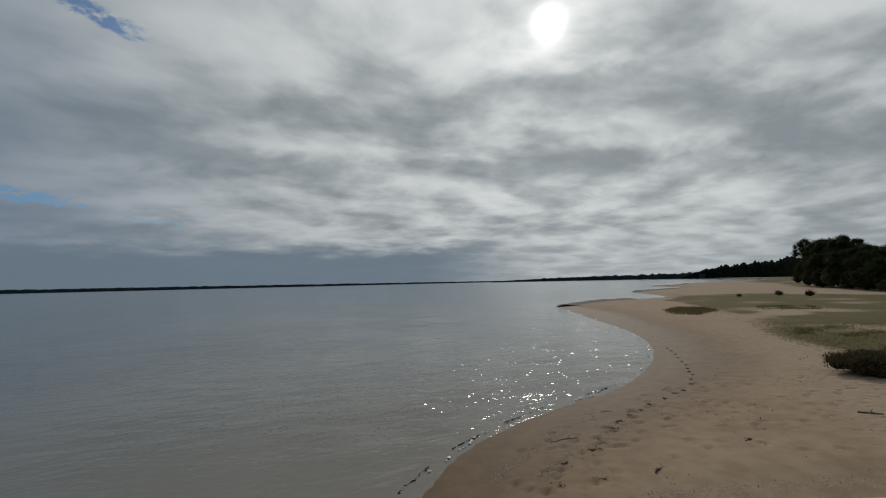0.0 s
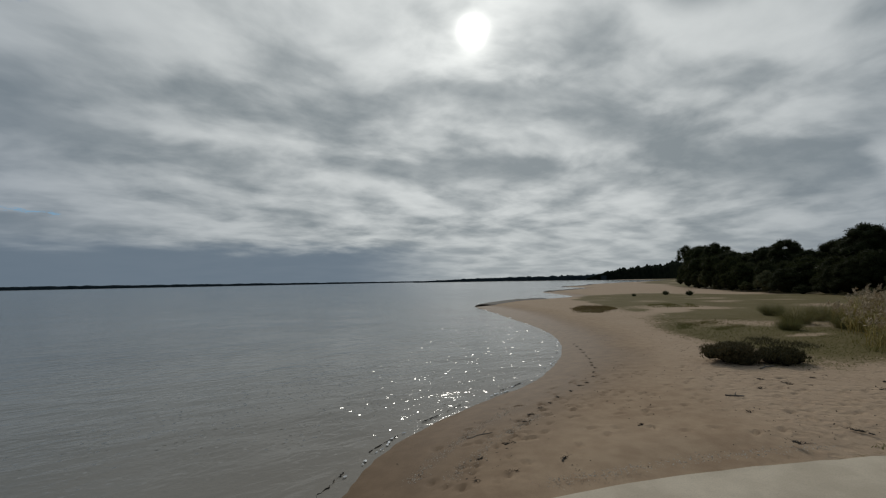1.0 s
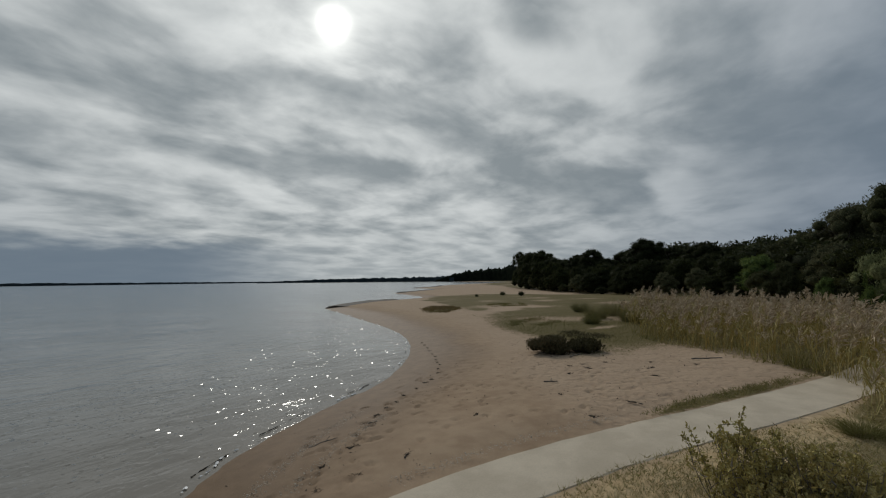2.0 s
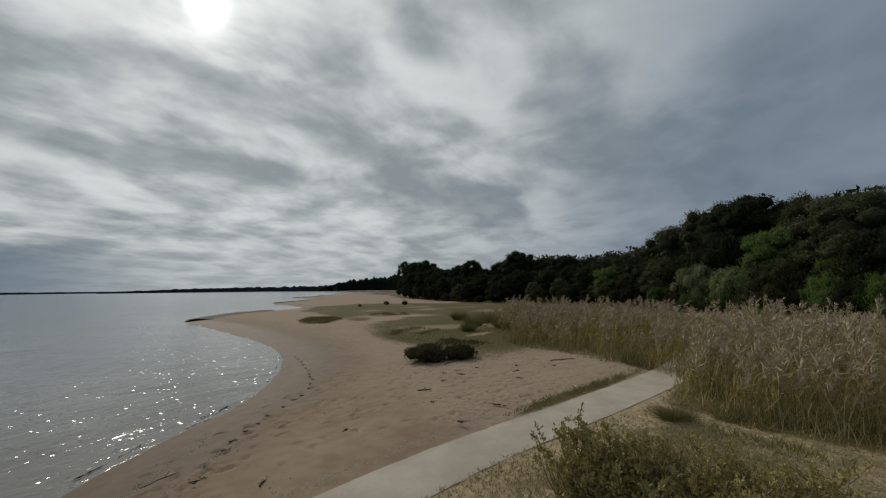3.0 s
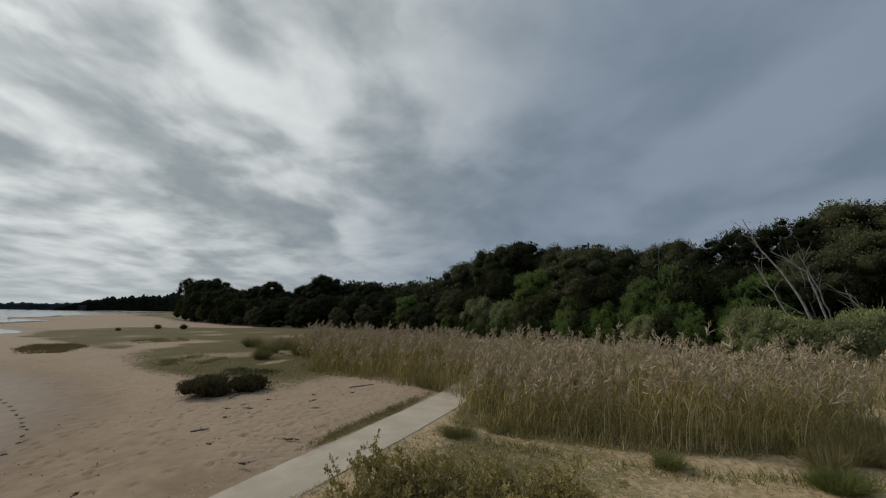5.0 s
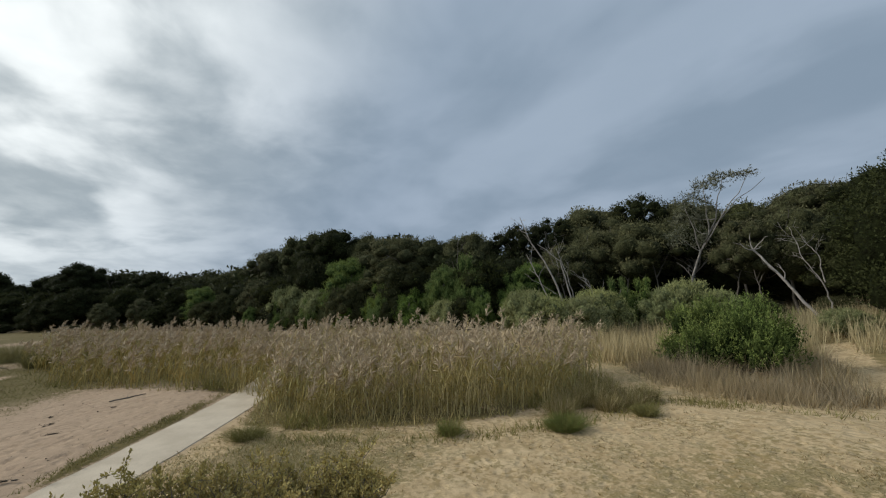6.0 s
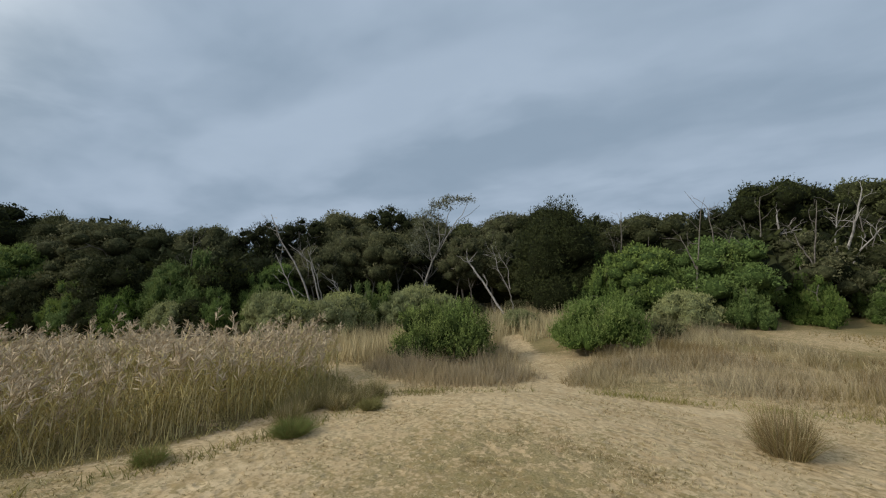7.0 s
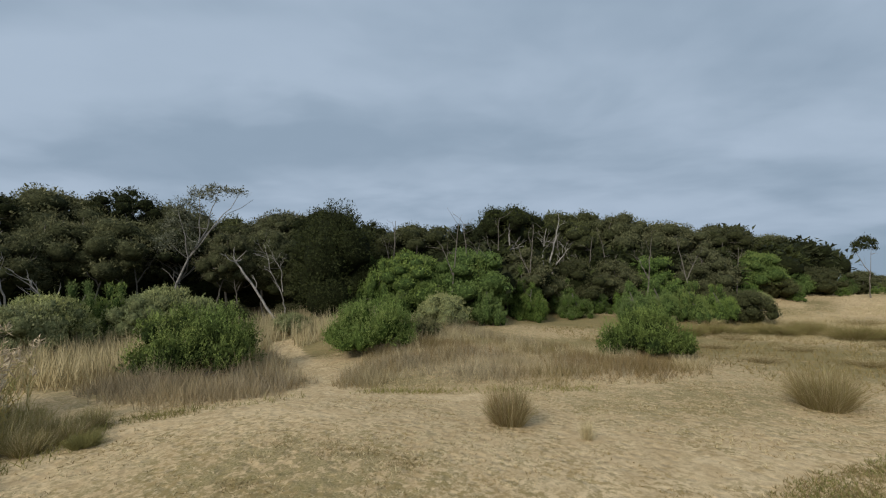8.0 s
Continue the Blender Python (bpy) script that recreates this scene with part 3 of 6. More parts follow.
def grass_mask(x, y):
    g = np.maximum(ease(inside(x, y, MEADOW), -1.5, 2.0) * 1.15, ease(inside(x, y, VERGE) + 0.5 * wave_noise(x, y, 0.9, 84), -0.3, 2.0) * 0.90)
    g = np.maximum(g, ease(inside(x, y, BACKLAND), -0.6, 1.6) * (0.66 + 0.32 * ease(np.hypot(x, y), 19, 26)))
    g = np.maximum(g, ease(inside(x, y, THIN), -0.5, 1.5) * 0.57)
    g = np.maximum(g, ease(inside(x, y, ISLET), -1.0, 1.5) * 0.8)
    g = np.maximum(g, ease(inside(x, y, REEDS), -0.3, 0.4) * 1.3)
    g = np.maximum(g, ease(inside(x, y, STRIP), -0.2, 0.25) * 0.85)
    az, dist = bearing(x, y), np.hypot(x, y)
    g = np.maximum(g, ease(dist - foot(az), -4, 0) * ((az > 36) & (az < 190)))
    g = g * (0.75 + 0.35 * wave_noise(x, y, 0.5, 11))
    sandy = np.exp(-(((x - 7.2) / 2.6) ** 2 + ((y + 9.6) / 1.7) ** 2)) * 0.35
    sandy = np.maximum(sandy, np.exp(-(((x + 21) / 9) ** 2 + ((y + 51) / 9) ** 2)) * (0.5 + 1.6 * wave_noise(x, y, 0.55, 14)))
    sandy = np.maximum(sandy, 1 - ease(np.abs(off_line(x, y, TRACK)), 0.50, 0.95))
    sandy = np.maximum(sandy, np.exp(-(((x - 21.5) / 2.0) ** 2 + ((y - 17.6) / 0.8) ** 2)))
    sandy = np.maximum(sandy, np.exp(-(((x - 27.5) / 6.5) ** 2 + ((y - 34.5 - 0.3 * (x - 27.5)) / 2.2) ** 2)) * (0.8 + 0.8 * wave_noise(x, y, 0.7, 15)))
    return np.clip(g - sandy, 0, 1)


def build_ground():
    xs = spread(-4200, 4200, -1.0, 13.0, 0.085, -7, 24, 0.25, 1.08)
    ys = spread(-4200, 4200, 5.6, 14.5, 0.085, -16, 30, 0.27, 1.06)
    x, y = np.meshgrid(xs, ys, indexing="ij")
    x, y = x.ravel(), y.ravel()
    d = inland(x, y)
    z = height(x, y)
    g = grass_mask(x, y)
    # trodden, wind-blown sand: many shallow dents, then single footprints
    r = np.random.default_rng(5)
    rough = np.maximum(np.maximum(ease(x - 0.45 * (y - 7), 6.8, 9.0), ease(d, 4.5, 6.5) * ease(y, 13, 17)), ease(y, 2, -2)) * ease(d, 3, 6) * ease(d, 120, 60)
    z = z + rough * 0.011 * (wave_noise(x, y, 6.0, 21) + 0.6 * wave_noise(x, y, 13.0, 22))
    z = z + ease(d, 1.2, 2.5) * 0.003 * wave_noise(x, y, 9.0, 23)
    steps = []
    for _ in range(15):
        px, py, a = r.uniform(1, 11), r.uniform(7.0, 12.5), r.uniform(-0.4, 0.9)
        for i in range(r.integers(3, 9)):
            s = 0.62 * i
            o = 0.11 * (-1) ** i
            steps.append((px + s * math.cos(a) - o * math.sin(a), py + s * math.sin(a) + o * math.cos(a), a))
    for _ in range(190):
        q = COAST[r.integers(28, 62)] if r.random() < 0.35 else None
        if q is None:
            steps.append((r.uniform(1.5, 13), r.uniform(6.7, 15), r.uniform(0, 3.1)))
        else:
            steps.append((q[0] + r.uniform(1.5, 3.5), q[1] - r.uniform(0.5, 2.5), r.uniform(0, 3.1)))
    near = (x > -1) & (x < 14) & (y > 5.6) & (y < 15.5)
    nx, ny = x[near], y[near]
    dent = np.zeros(nx.shape)
    order = np.arange(len(nx))
    for px, py, a in steps:
        k = order[(np.abs(nx - px) < 0.4) & (np.abs(ny - py) < 0.4)]
        if not len(k):
            continue
        u = (nx[k] - px) * math.cos(a) + (ny[k] - py) * math.sin(a)
        v = -(nx[k] - px) * math.sin(a) + (ny[k] - py) * math.cos(a)
        e = np.sqrt((u / 0.14) ** 2 + (v / 0.065) ** 2)
        dent[k] += -0.048 * (1 - ease(e, 0.65, 1.15)) + 0.014 * np.exp(-((e - 1.45) / 0.35) ** 2)
    z[near] += dent * ease(d[near], 0.8, 1.6)
    # level bed under the path
    bed = off_line(x, y, PATH_MID)
    flat = 1 - ease(np.abs(bed), 0.85, 2.2)
    z = z * (1 - flat) + (path_z(x, y) - 0.015) * flat
    z = z - 0.10 * (1 - ease(np.abs(bed), 0.25, 0.45))
    i, j = np.meshgrid(np.arange(len(xs) - 1), np.arange(len(ys) - 1), indexing="ij")
    m = len(ys)
    q = np.stack([i * m + j, (i + 1) * m + j, (i + 1) * m + j + 1, i * m + j + 1], -1).reshape(-1, 4)
    me = mesh_from("ground", np.stack([x, y, z], 1), [q], [GROUND], smooth=True)
    wet = 1 - ease(d + 0.5 * wave_noise(x, y, 0.8, 31), 1.6, 4.6)
    wet = wet * np.where(d > 0, 1, 1)
    pale = np.maximum(ease(y, 3.8, -1.5), ease(bed, 0.5, 1.1) * ease(y, 7.0, 6.0)) * (1 - ease(inside(x, y, REEDS), -0.2, 0.5))
    for name, values in (("grass", g), ("wet", wet), ("pale", pale), ("rough", rough)):
        me.attributes.new(name, "FLOAT", "POINT").data.foreach_set("value", values.astype(np.float32))
    return tagged(new("ground", me), "trodden beach sand with dry grass and footprints", "ground", kind="structure")


# ---- concrete path ----
PATH_MID = smooth_line(np.array([(-8.5, -1.0), (-4.0, 2.6), (0.5, 5.15), (3.5, 5.72), (6.0, 5.70), (8.4, 5.45), (11, 5.05), (14, 4.75), (18, 4.6), (24, 5.2)]), 3)


def path_z(x, y):
    return 0.46 + 0.26 * ease(np.asarray(x, float), 1.0, 15.0)


def build_path():
    half, bag = 0.72, Bag()
    p = PATH_MID
    t = unit(np.gradient(p, axis=0))
    nrm = np.stack([-t[:, 1], t[:, 0]], 1)
    r = np.random.default_rng(3)
    prof = [(-half, -0.14), (-half, -0.02), (-half + 0.02, 0.0), (0, 0.012), (half - 0.02, 0.0), (half, -0.02), (half, -0.14)]
    rows = []
    for o, h in prof:
        wob = 0.012 * r.normal(size=len(p)) if abs(o) > 0.5 else 0
        xy = p + nrm * (o + wob)[:, None] if abs(o) > 0.5 else p + nrm * o
        rows.append(np.c_[xy, path_z(p[:, 0], p[:, 1]) + h])
    v = np.stack(rows, 1)
    k, m = len(p), len(prof)
    i, j = np.meshgrid(np.arange(k - 1), np.arange(m - 1), indexing="ij")
    q = np.stack([i * m + j, (i + 1) * m + j, (i + 1) * m + j + 1, i * m + j + 1], -1).reshape(-1, 4)
    bag.add(v.reshape(-1, 3), q[:, ::-1])
    tagged(new("path", bag.mesh("path", [CONCRETE])), "pale weathered concrete footpath curving along the beach", "path", kind="structure")


def build_water():
    xs = spread(-4500, 4500, -14, 18, 0.22, -30, 24, 0.5, 1.2)
    ys = spread(-4500, 4500, 4, 34, 0.22, -12, 60, 0.5, 1.2)
    x, y = np.meshgrid(xs, ys, indexing="ij")
    x, y = x.ravel(), y.ravel()
    d = -inland(x, y)
    s = 0.35 * x + 0.94 * y
    z = 0.010 * wave_noise(x, y, 1.2, 41) + 0.006 * wave_noise(x * 0.5, y * 1.6, 2.4, 42)
    z = z * np.exp(-np.hypot(x, y) / 90)
    # small waves breaking along the edge
    z = z + 0.014 * np.exp(-((d - 0.45 - 0.15 * wave_noise(x, y, 0.5, 44)) / 0.22) ** 2) * (0.5 + 0.5 * wave_noise(x, y, 0.7, 43))
    z = np.where(d < -0.28, -0.01, z)
    i, j = np.meshgrid(np.arange(len(xs) - 1), np.arange(len(ys) - 1), indexing="ij")
    m = len(ys)
    q = np.stack([i * m + j, (i + 1) * m + j, (i + 1) * m + j + 1, i * m + j + 1], -1).reshape(-1, 4)
    keep = (d[q].max(1) > -1.5)
    me = mesh_from("water", np.stack([x, y, z], 1), [q[keep]], [WATER], smooth=True)
    me.attributes.new("shallow", "FLOAT", "POINT").data.foreach_set("value", np.exp(-np.maximum(d, 0) / 9.0).astype(np.float32))
    tagged(new("water", me), "rippled grey lake water with silty shallows", "water", kind="structure")


build_ground()
build_path()
build_water()


# ---- far shores ----
def ridge(name, label, az0, az1, dist, tall, depth, mat, seed, step=0.12, knobs=0.25):
    """A low wooded shore seen across the water: a body with depth and an uneven top."""
    r = np.random.default_rng(seed)
    az = np.arange(az0, az1, step)
    n = len(az)
    D = np.interp(az, np.linspace(az0, az1, len(dist)), dist)
    T = np.interp(az, np.linspace(az0, az1, len(tall)), tall)
    jag = np.convolve(r.normal(size=n + 12), np.ones(7) / 7, "same")[6:-6] * 2 + np.convolve(r.normal(size=n + 8), np.ones(3) / 3, "same")[4:-4] * 0.6
    T = T * np.clip(1 + knobs * jag, 0.35, 1.8)
    a = np.radians(az)
    way = np.stack([np.sin(a), np.cos(a)], 1)
    rows = []
    for back, f in ((0, 0.0), (0.01, 0.75), (0.35, 1.0), (1.0, 0.8), (1.0, 0.0)):
        rows.append(np.c_[way * (D + depth * back)[:, None], T * f - (2.0 if f == 0 else 0)])
    v = np.stack(rows, 1)
    i, j = np.meshgrid(np.arange(n - 1), np.arange(4), indexing="ij")
    q = np.stack([i * 5 + j, i * 5 + j + 1, (i + 1) * 5 + j + 1, (i + 1) * 5 + j], -1).reshape(-1, 4)
    tagged(new(name, mesh_from(name, v.reshape(-1, 3), [q], [mat])), label, "far shore", kind="structure")


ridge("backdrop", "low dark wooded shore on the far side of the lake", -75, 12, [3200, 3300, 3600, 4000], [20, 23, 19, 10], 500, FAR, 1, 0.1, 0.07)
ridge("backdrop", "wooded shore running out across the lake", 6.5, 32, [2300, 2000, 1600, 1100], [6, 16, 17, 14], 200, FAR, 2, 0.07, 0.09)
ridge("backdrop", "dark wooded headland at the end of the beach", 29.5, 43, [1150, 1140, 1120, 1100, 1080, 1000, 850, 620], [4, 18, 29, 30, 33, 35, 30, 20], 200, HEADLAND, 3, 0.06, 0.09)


# ---- trees and shrubs ----
def crown_mesh(name, lobes, mat, seed, leaf=0.34, per_area=9.0, droop=0.0, core=0.80, ragged=0.18, spiky=0.0, shoots=0.0, reach=2.5, tip=None):
    """A crown of many leaf sprays on overlapping lobes, with shade-coloured cores inside."""
    r = np.random.default_rng(seed)
    bag = Bag()
    L = np.array(lobes, float)
    for k, (c, rad) in enumerate(zip(L[:, :3], L[:, 3:])):
        area = 4 * math.pi * (rad[0] * rad[1] + rad[1] * rad[2] + rad[0] * rad[2]) / 3
        n = int(area * per_area)
        o = unit(r.normal(size=(n, 3)))
        o[:, 2] = np.where(o[:, 2] < -0.35, -o[:, 2], o[:, 2])
        clump = 1 + ragged * np.sin(o @ r.normal(size=(3, 1)) * 5 + r.uniform(0, 6))[:, 0] * np.cos(o @ r.normal(size=(3, 1)) * 7)[:, 0]
        p = c + o * rad * (clump * r.uniform(0.80, 1.08, n))[:, None]
        keep = np.ones(n, bool)
        for m in range(len(L)):
            if m != k:
                keep &= (((p - L[m, :3]) / L[m, 3:]) ** 2).sum(1) > 0.62
        p, o = p[keep], o[keep]
        n = len(p)
        axis = unit(o * 0.7 + r.normal(size=(n, 3)) * 0.55 + np.array([0, 0, 0.25 + spiky - droop]))
        size = leaf * r.uniform(0.6, 1.35, n)
        leaf_pairs(bag, p - axis * size[:, None] * 0.3, axis, r.normal(size=(n, 3)) + o, size, size * r.uniform(0.17, 0.30, n), 0, r)
        # solid core in the darkened copy of the leaf colour
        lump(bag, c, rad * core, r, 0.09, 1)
        # leafy shoots that stand out of the outline
        m = int(area * shoots)
        if m:
            o = unit(r.normal(size=(m, 3)) * [1, 1, 0.8] + [0, 0, 0.7])
            p = c + o * rad * 0.95
            for q in range(len(L)):
                if q != k:
                    away = (((p - L[q, :3]) / L[q, 3:]) ** 2).sum(1) > 0.9
                    p, o = p[away], o[away]
            m = len(p)
            up = unit(o * 0.55 + r.normal(size=(m, 3)) * 0.22 + [0, 0, 0.9])
            long = leaf * reach * r.uniform(0.5, 1.2, m)
            for step_ in range(8):
                f = step_ / 8
                turn_ = unit(np.cross(up, r.normal(size=(m, 3))))
                axis = unit(up * (0.55 + 0.9 * f) + turn_ * (0.8 - 0.4 * f))
                size = leaf * r.uniform(0.55, 0.95, m) * (1 - 0.4 * f)
                leaf_pairs(bag, p + up * (long * f)[:, None], axis, r.normal(size=(m, 3)), size, size * 0.2, 2, r)
    return bag.mesh(name, [mat, SHADE_CORE[mat.name], tip or mat], True)


def limb(bag, start, end, r0, r1, r, wob=0.12, n=6):
    f = np.linspace(0, 1, n)[:, None]
    s, e = np.asarray(start, float), np.asarray(end, float)
    p = s + (e - s) * f + np.sin(f * math.pi) * r.normal(size=3) * wob * np.linalg.norm(e - s) + r.normal(size=(n, 3)) * 0.02 * np.linalg.norm(e - s) * np.sin(f * math.pi)
    tube(bag, p, np.linspace(r0, r1, n), 6)
    return p


def trunk_mesh(name, tall, tips, mat, seed, thick=0.14, fork=0.45, lean=0.3, twigs=1):
    r = np.random.default_rng(seed)
    bag = Bag()
    top = np.array([r.normal() * lean, r.normal() * lean, tall * fork])
    base = np.array([0, 0, -0.5])
    limb(bag, base, top, thick, thick * 0.7, r, 0.05)
    for tip in tips:
        p = limb(bag, top, tip, thick * 0.55, thick * 0.16, r, 0.12)
        for _ in range(twigs):
            q = p[r.integers(2, 5)]
            limb(bag, q, q + unit(r.normal(size=3) + [0, 0, 0.8]) * tall * 0.18, thick * 0.22, thick * 0.06, r, 0.1, 4)
    return bag.mesh(name, [mat], True)


def tree_kind(name, label, lobes, mat, seed, bark=BARK, group="trees of the coastal wood", **how):
    """A tree one unit of its own height tall: trunk with limbs, and a crown."""
    ob = thing(name, label, "tree", group)
    tips = [(l[0], l[1], l[2]) for l in lobes[1::3 if bark == BARK else 2]]
    tall = max(l[2] + l[5] for l in lobes)
    part("trunk", trunk_mesh("trunk", tall, tips, bark, seed), ob)
    part("crown", crown_mesh("crown", lobes, mat, seed + 50, **how), ob)
    ob["tall"] = tall
    return ob


def billows(r, tall, wide, count, low, size=0.19):
    """A crown like heaped cloud: a body from low to the top, with rounded lobes all over it."""
    mid, half = tall * (low + 1) / 2, tall * (1 - low) / 2
    out = [(0, 0, mid, wide * 0.34, wide * 0.34, half * 0.72)]
    for i in range(count):
        z = 1 - 1.35 * (i + 0.5) / count
        a = i * 2.39996 + r.uniform(-0.4, 0.4)
        q = math.sqrt(max(0, 1 - z * z)) * r.uniform(0.68, 1.12)
        s = wide * size * r.uniform(0.55, 1.4)
        h = min(s * 0.85, half * 0.5)
        out.append((q * math.cos(a) * (wide * 0.5 - s * 0.6), q * math.sin(a) * (wide * 0.5 - s * 0.6), mid + z * (half - h * 0.8) * r.uniform(0.88, 1.06), s, s, h))
    return out


def sheaf(r, tall, wide, count):
    """Upright leafy clumps of uneven height that together make one ragged bush."""
    out = [(0, 0, tall * 0.30, wide * 0.34, wide * 0.34, tall * 0.34)]
    for i in range(count):
        q = math.sqrt((i + 0.5) / count)
        a = i * 2.39996 + r.uniform(-0.5, 0.5)
        top = tall * (1.04 - 0.55 * q ** 2.2) * r.uniform(0.55, 1.12)
        s = wide * 0.090 * r.uniform(0.6, 1.6)
        h = min(top * 0.5, s * r.uniform(1.2, 1.9))
        out.append((q * math.cos(a) * (wide * 0.5 - s) * r.uniform(0.72, 1.22), q * math.sin(a) * (wide * 0.5 - s) * r.uniform(0.72, 1.22), max(top - h, 0.2), s, s, h))
    return out


R = np.random.default_rng(17)
WOOD = "trees of the coastal wood"
HEDGE = "bushes at the wood's edge"
HIGH = [
    tree_kind("tea_tree", "evergreen tree with a dense rounded crown in darkened leaves", billows(R, 9, 6.5, 30, 0.22, 0.14), LEAF_DARKENED, 101, leaf=0.20, per_area=14),
    tree_kind("tea_tree", "evergreen tree with a broken flat-topped crown in darkened leaves", billows(R, 9, 7.0, 30, 0.35, 0.13), LEAF_DARKENED, 102, leaf=0.20, per_area=14, ragged=0.28),
    tree_kind("banksia_tree", "grey-green coastal tree with a ragged crown", billows(R, 8, 6.5, 32, 0.15, 0.135), LEAF_GREY, 103, leaf=0.18, per_area=18, ragged=0.25),
    tree_kind("tea_tree", "tall tree with pale limbs in its darkened crown", billows(R, 10, 5.5, 26, 0.42, 0.13), LEAF_DARKENED, 104, PALE_BARK, leaf=0.18, per_area=19, ragged=0.30, core=0.6),
    tree_kind("banksia_tree", "olive-brown coastal tree in the wood", billows(R, 8, 6.5, 32, 0.2, 0.135), LEAF_BROWN, 105, leaf=0.18, per_area=18, ragged=0.25),
]
LOW = [
    tree_kind("wattle_bush", "green rounded wattle bush at the wood's edge", sheaf(R, 4, 4.8, 24), LEAF_GREEN, 111, group=HEDGE, leaf=0.15, per_area=34, spiky=0.7, shoots=1.6, core=0.66),
    tree_kind("wattle_bush", "fresh green bush at the wood's edge", sheaf(R, 3.6, 4.4, 22), LEAF_LIME, 112, group=HEDGE, leaf=0.15, per_area=34, spiky=0.8, shoots=1.6, core=0.66),
    tree_kind("wattle_bush", "bush at the wood's edge in darkened green leaves", billows(R, 4, 4.6, 22, -0.25, 0.15), LEAF_DARKENED, 113, group=HEDGE, leaf=0.19, per_area=24, spiky=0.5),
    tree_kind("saltbush", "grey-green bush at the wood's edge", billows(R, 3.2, 4.4, 24, -0.25, 0.15), LEAF_SAGE, 114, group=HEDGE, leaf=0.14, per_area=34, spiky=0.5, shoots=0.8, core=0.74),
    tree_kind("saltbush", "olive-brown bush at the wood's edge", billows(R, 3.4, 4.4, 24, -0.25, 0.15), LEAF_BROWN, 115, group=HEDGE, leaf=0.15, per_area=30, spiky=0.4, shoots=0.8, core=0.74),
]
MID = [
    tree_kind("wattle_tree", "green wattle tree rising behind the bushes", billows(R, 7, 6.0, 32, -0.1, 0.14), LEAF_GREEN, 131, group=WOOD, leaf=0.19, per_area=24, core=0.74, spiky=0.5),
    tree_kind("banksia_tree", "grey-green tree rising behind the bushes", billows(R, 7, 6.2, 32, -0.1, 0.14), LEAF_GREY, 132, group=WOOD, leaf=0.20, per_area=18, core=0.74, spiky=0.4),
    tree_kind("tea_tree", "tree in darkened leaves rising behind the bushes", billows(R, 7, 6.2, 32, -0.1, 0.14), LEAF_DARKENED, 133, group=WOOD, leaf=0.23, per_area=18, core=0.74, spiky=0.3),
    tree_kind("tea_tree", "olive-brown tree rising behind the bushes", billows(R, 7, 6.2, 32, 0.0, 0.14), LEAF_BROWN, 134, group=WOOD, leaf=0.20, per_area=18, core=0.74, spiky=0.3),
]
# filler bush, added to block sky gaps; its dark leaves stand for shade
FILLER = tree_kind("undergrowth_bush", "dark filler bush closing gaps beneath the trees", billows(R, 4, 5.0, 10, -0.2, 0.24), LEAF_DARKENED, 121, group="undergrowth in the wood", leaf=0.40, per_area=3.4)
used = set()


def stand(kind, x, y, tall, wide=1.0, turn=None, name=None):
    """Set a tree or bush on the land, tall metres high."""
    s = tall / kind["tall"]
    sink = 0.10 * tall if kind in LOW or kind in MID else 0.05
    m = pose(x, y, ground_z(x, y) - sink, 0, 0, R.uniform(0, 360) if turn is None else turn) @ Matrix.Diagonal((s * wide, s * wide, s, 1))
    if kind in used:
        k = kind.scale
        return copy_thing(kind, m @ Matrix.Diagonal((1 / k[0], 1 / k[1], 1 / k[2], 1)))
    used.add(kind)
    kind.matrix_basis = m
    return kind


def pick(kinds, weights):
    return kinds[R.choice(len(kinds), p=np.array(weights) / sum(weights))]


# back rows: the skyline of the wood
az = 41.0
while az < 214:
    d = foot(az) * R.uniform(1.14, 1.24) + 5
    x, y = at(az, d)
    top = EYE_Z + d * math.tan(radians(skyline(az) * (R.uniform(0.74, 1.16) if az < 75 else R.uniform(0.93, 1.10))))
    tall = max(top - ground_z(x, y), 2.2)
    # left of 66 degrees only the darkened kinds, painting in the backlit look
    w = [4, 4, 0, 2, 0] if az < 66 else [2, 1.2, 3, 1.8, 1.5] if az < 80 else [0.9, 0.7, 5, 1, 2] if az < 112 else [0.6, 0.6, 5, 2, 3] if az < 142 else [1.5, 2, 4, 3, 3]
    stand(pick(HIGH, w), x, y, tall, R.uniform(0.9, 1.25) * (9.5 / max(tall, 5)) ** 0.45)
    az += math.degrees(4.2 / d) * R.uniform(0.8, 1.25)
# middle rows
az = 41.0
while az < 213:
    d = foot(az) * R.uniform(1.04, 1.10) + 2.5
    x, y = at(az, d)
    f = 0.80 if 112 < az < 140 else 0.66
    top = EYE_Z + d * math.tan(radians(skyline(az) * f * R.uniform(0.75, 1.1)))
    tall = max(top - ground_z(x, y), 2.0)
    # here too the backlit shade comes from the darkened leaf colour
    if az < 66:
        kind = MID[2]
    elif az < 112:
        kind = pick(MID, [1, 1.5, 5, 1] if az < 82 else [4, 4.5, 0.8, 1])
    elif az < 141:
        kind = pick(HIGH, [0.6, 0.6, 5, 2, 3])
    else:
        kind = pick(MID, [4, 4, 0.4, 3] if az < 168 else [1, 4, 0.5, 4])
    stand(kind, x, y, tall, R.uniform(0.95, 1.25) * (6 / max(tall, 4)) ** 0.35)
    az += math.degrees(3.6 / d) * R.uniform(0.8, 1.25)
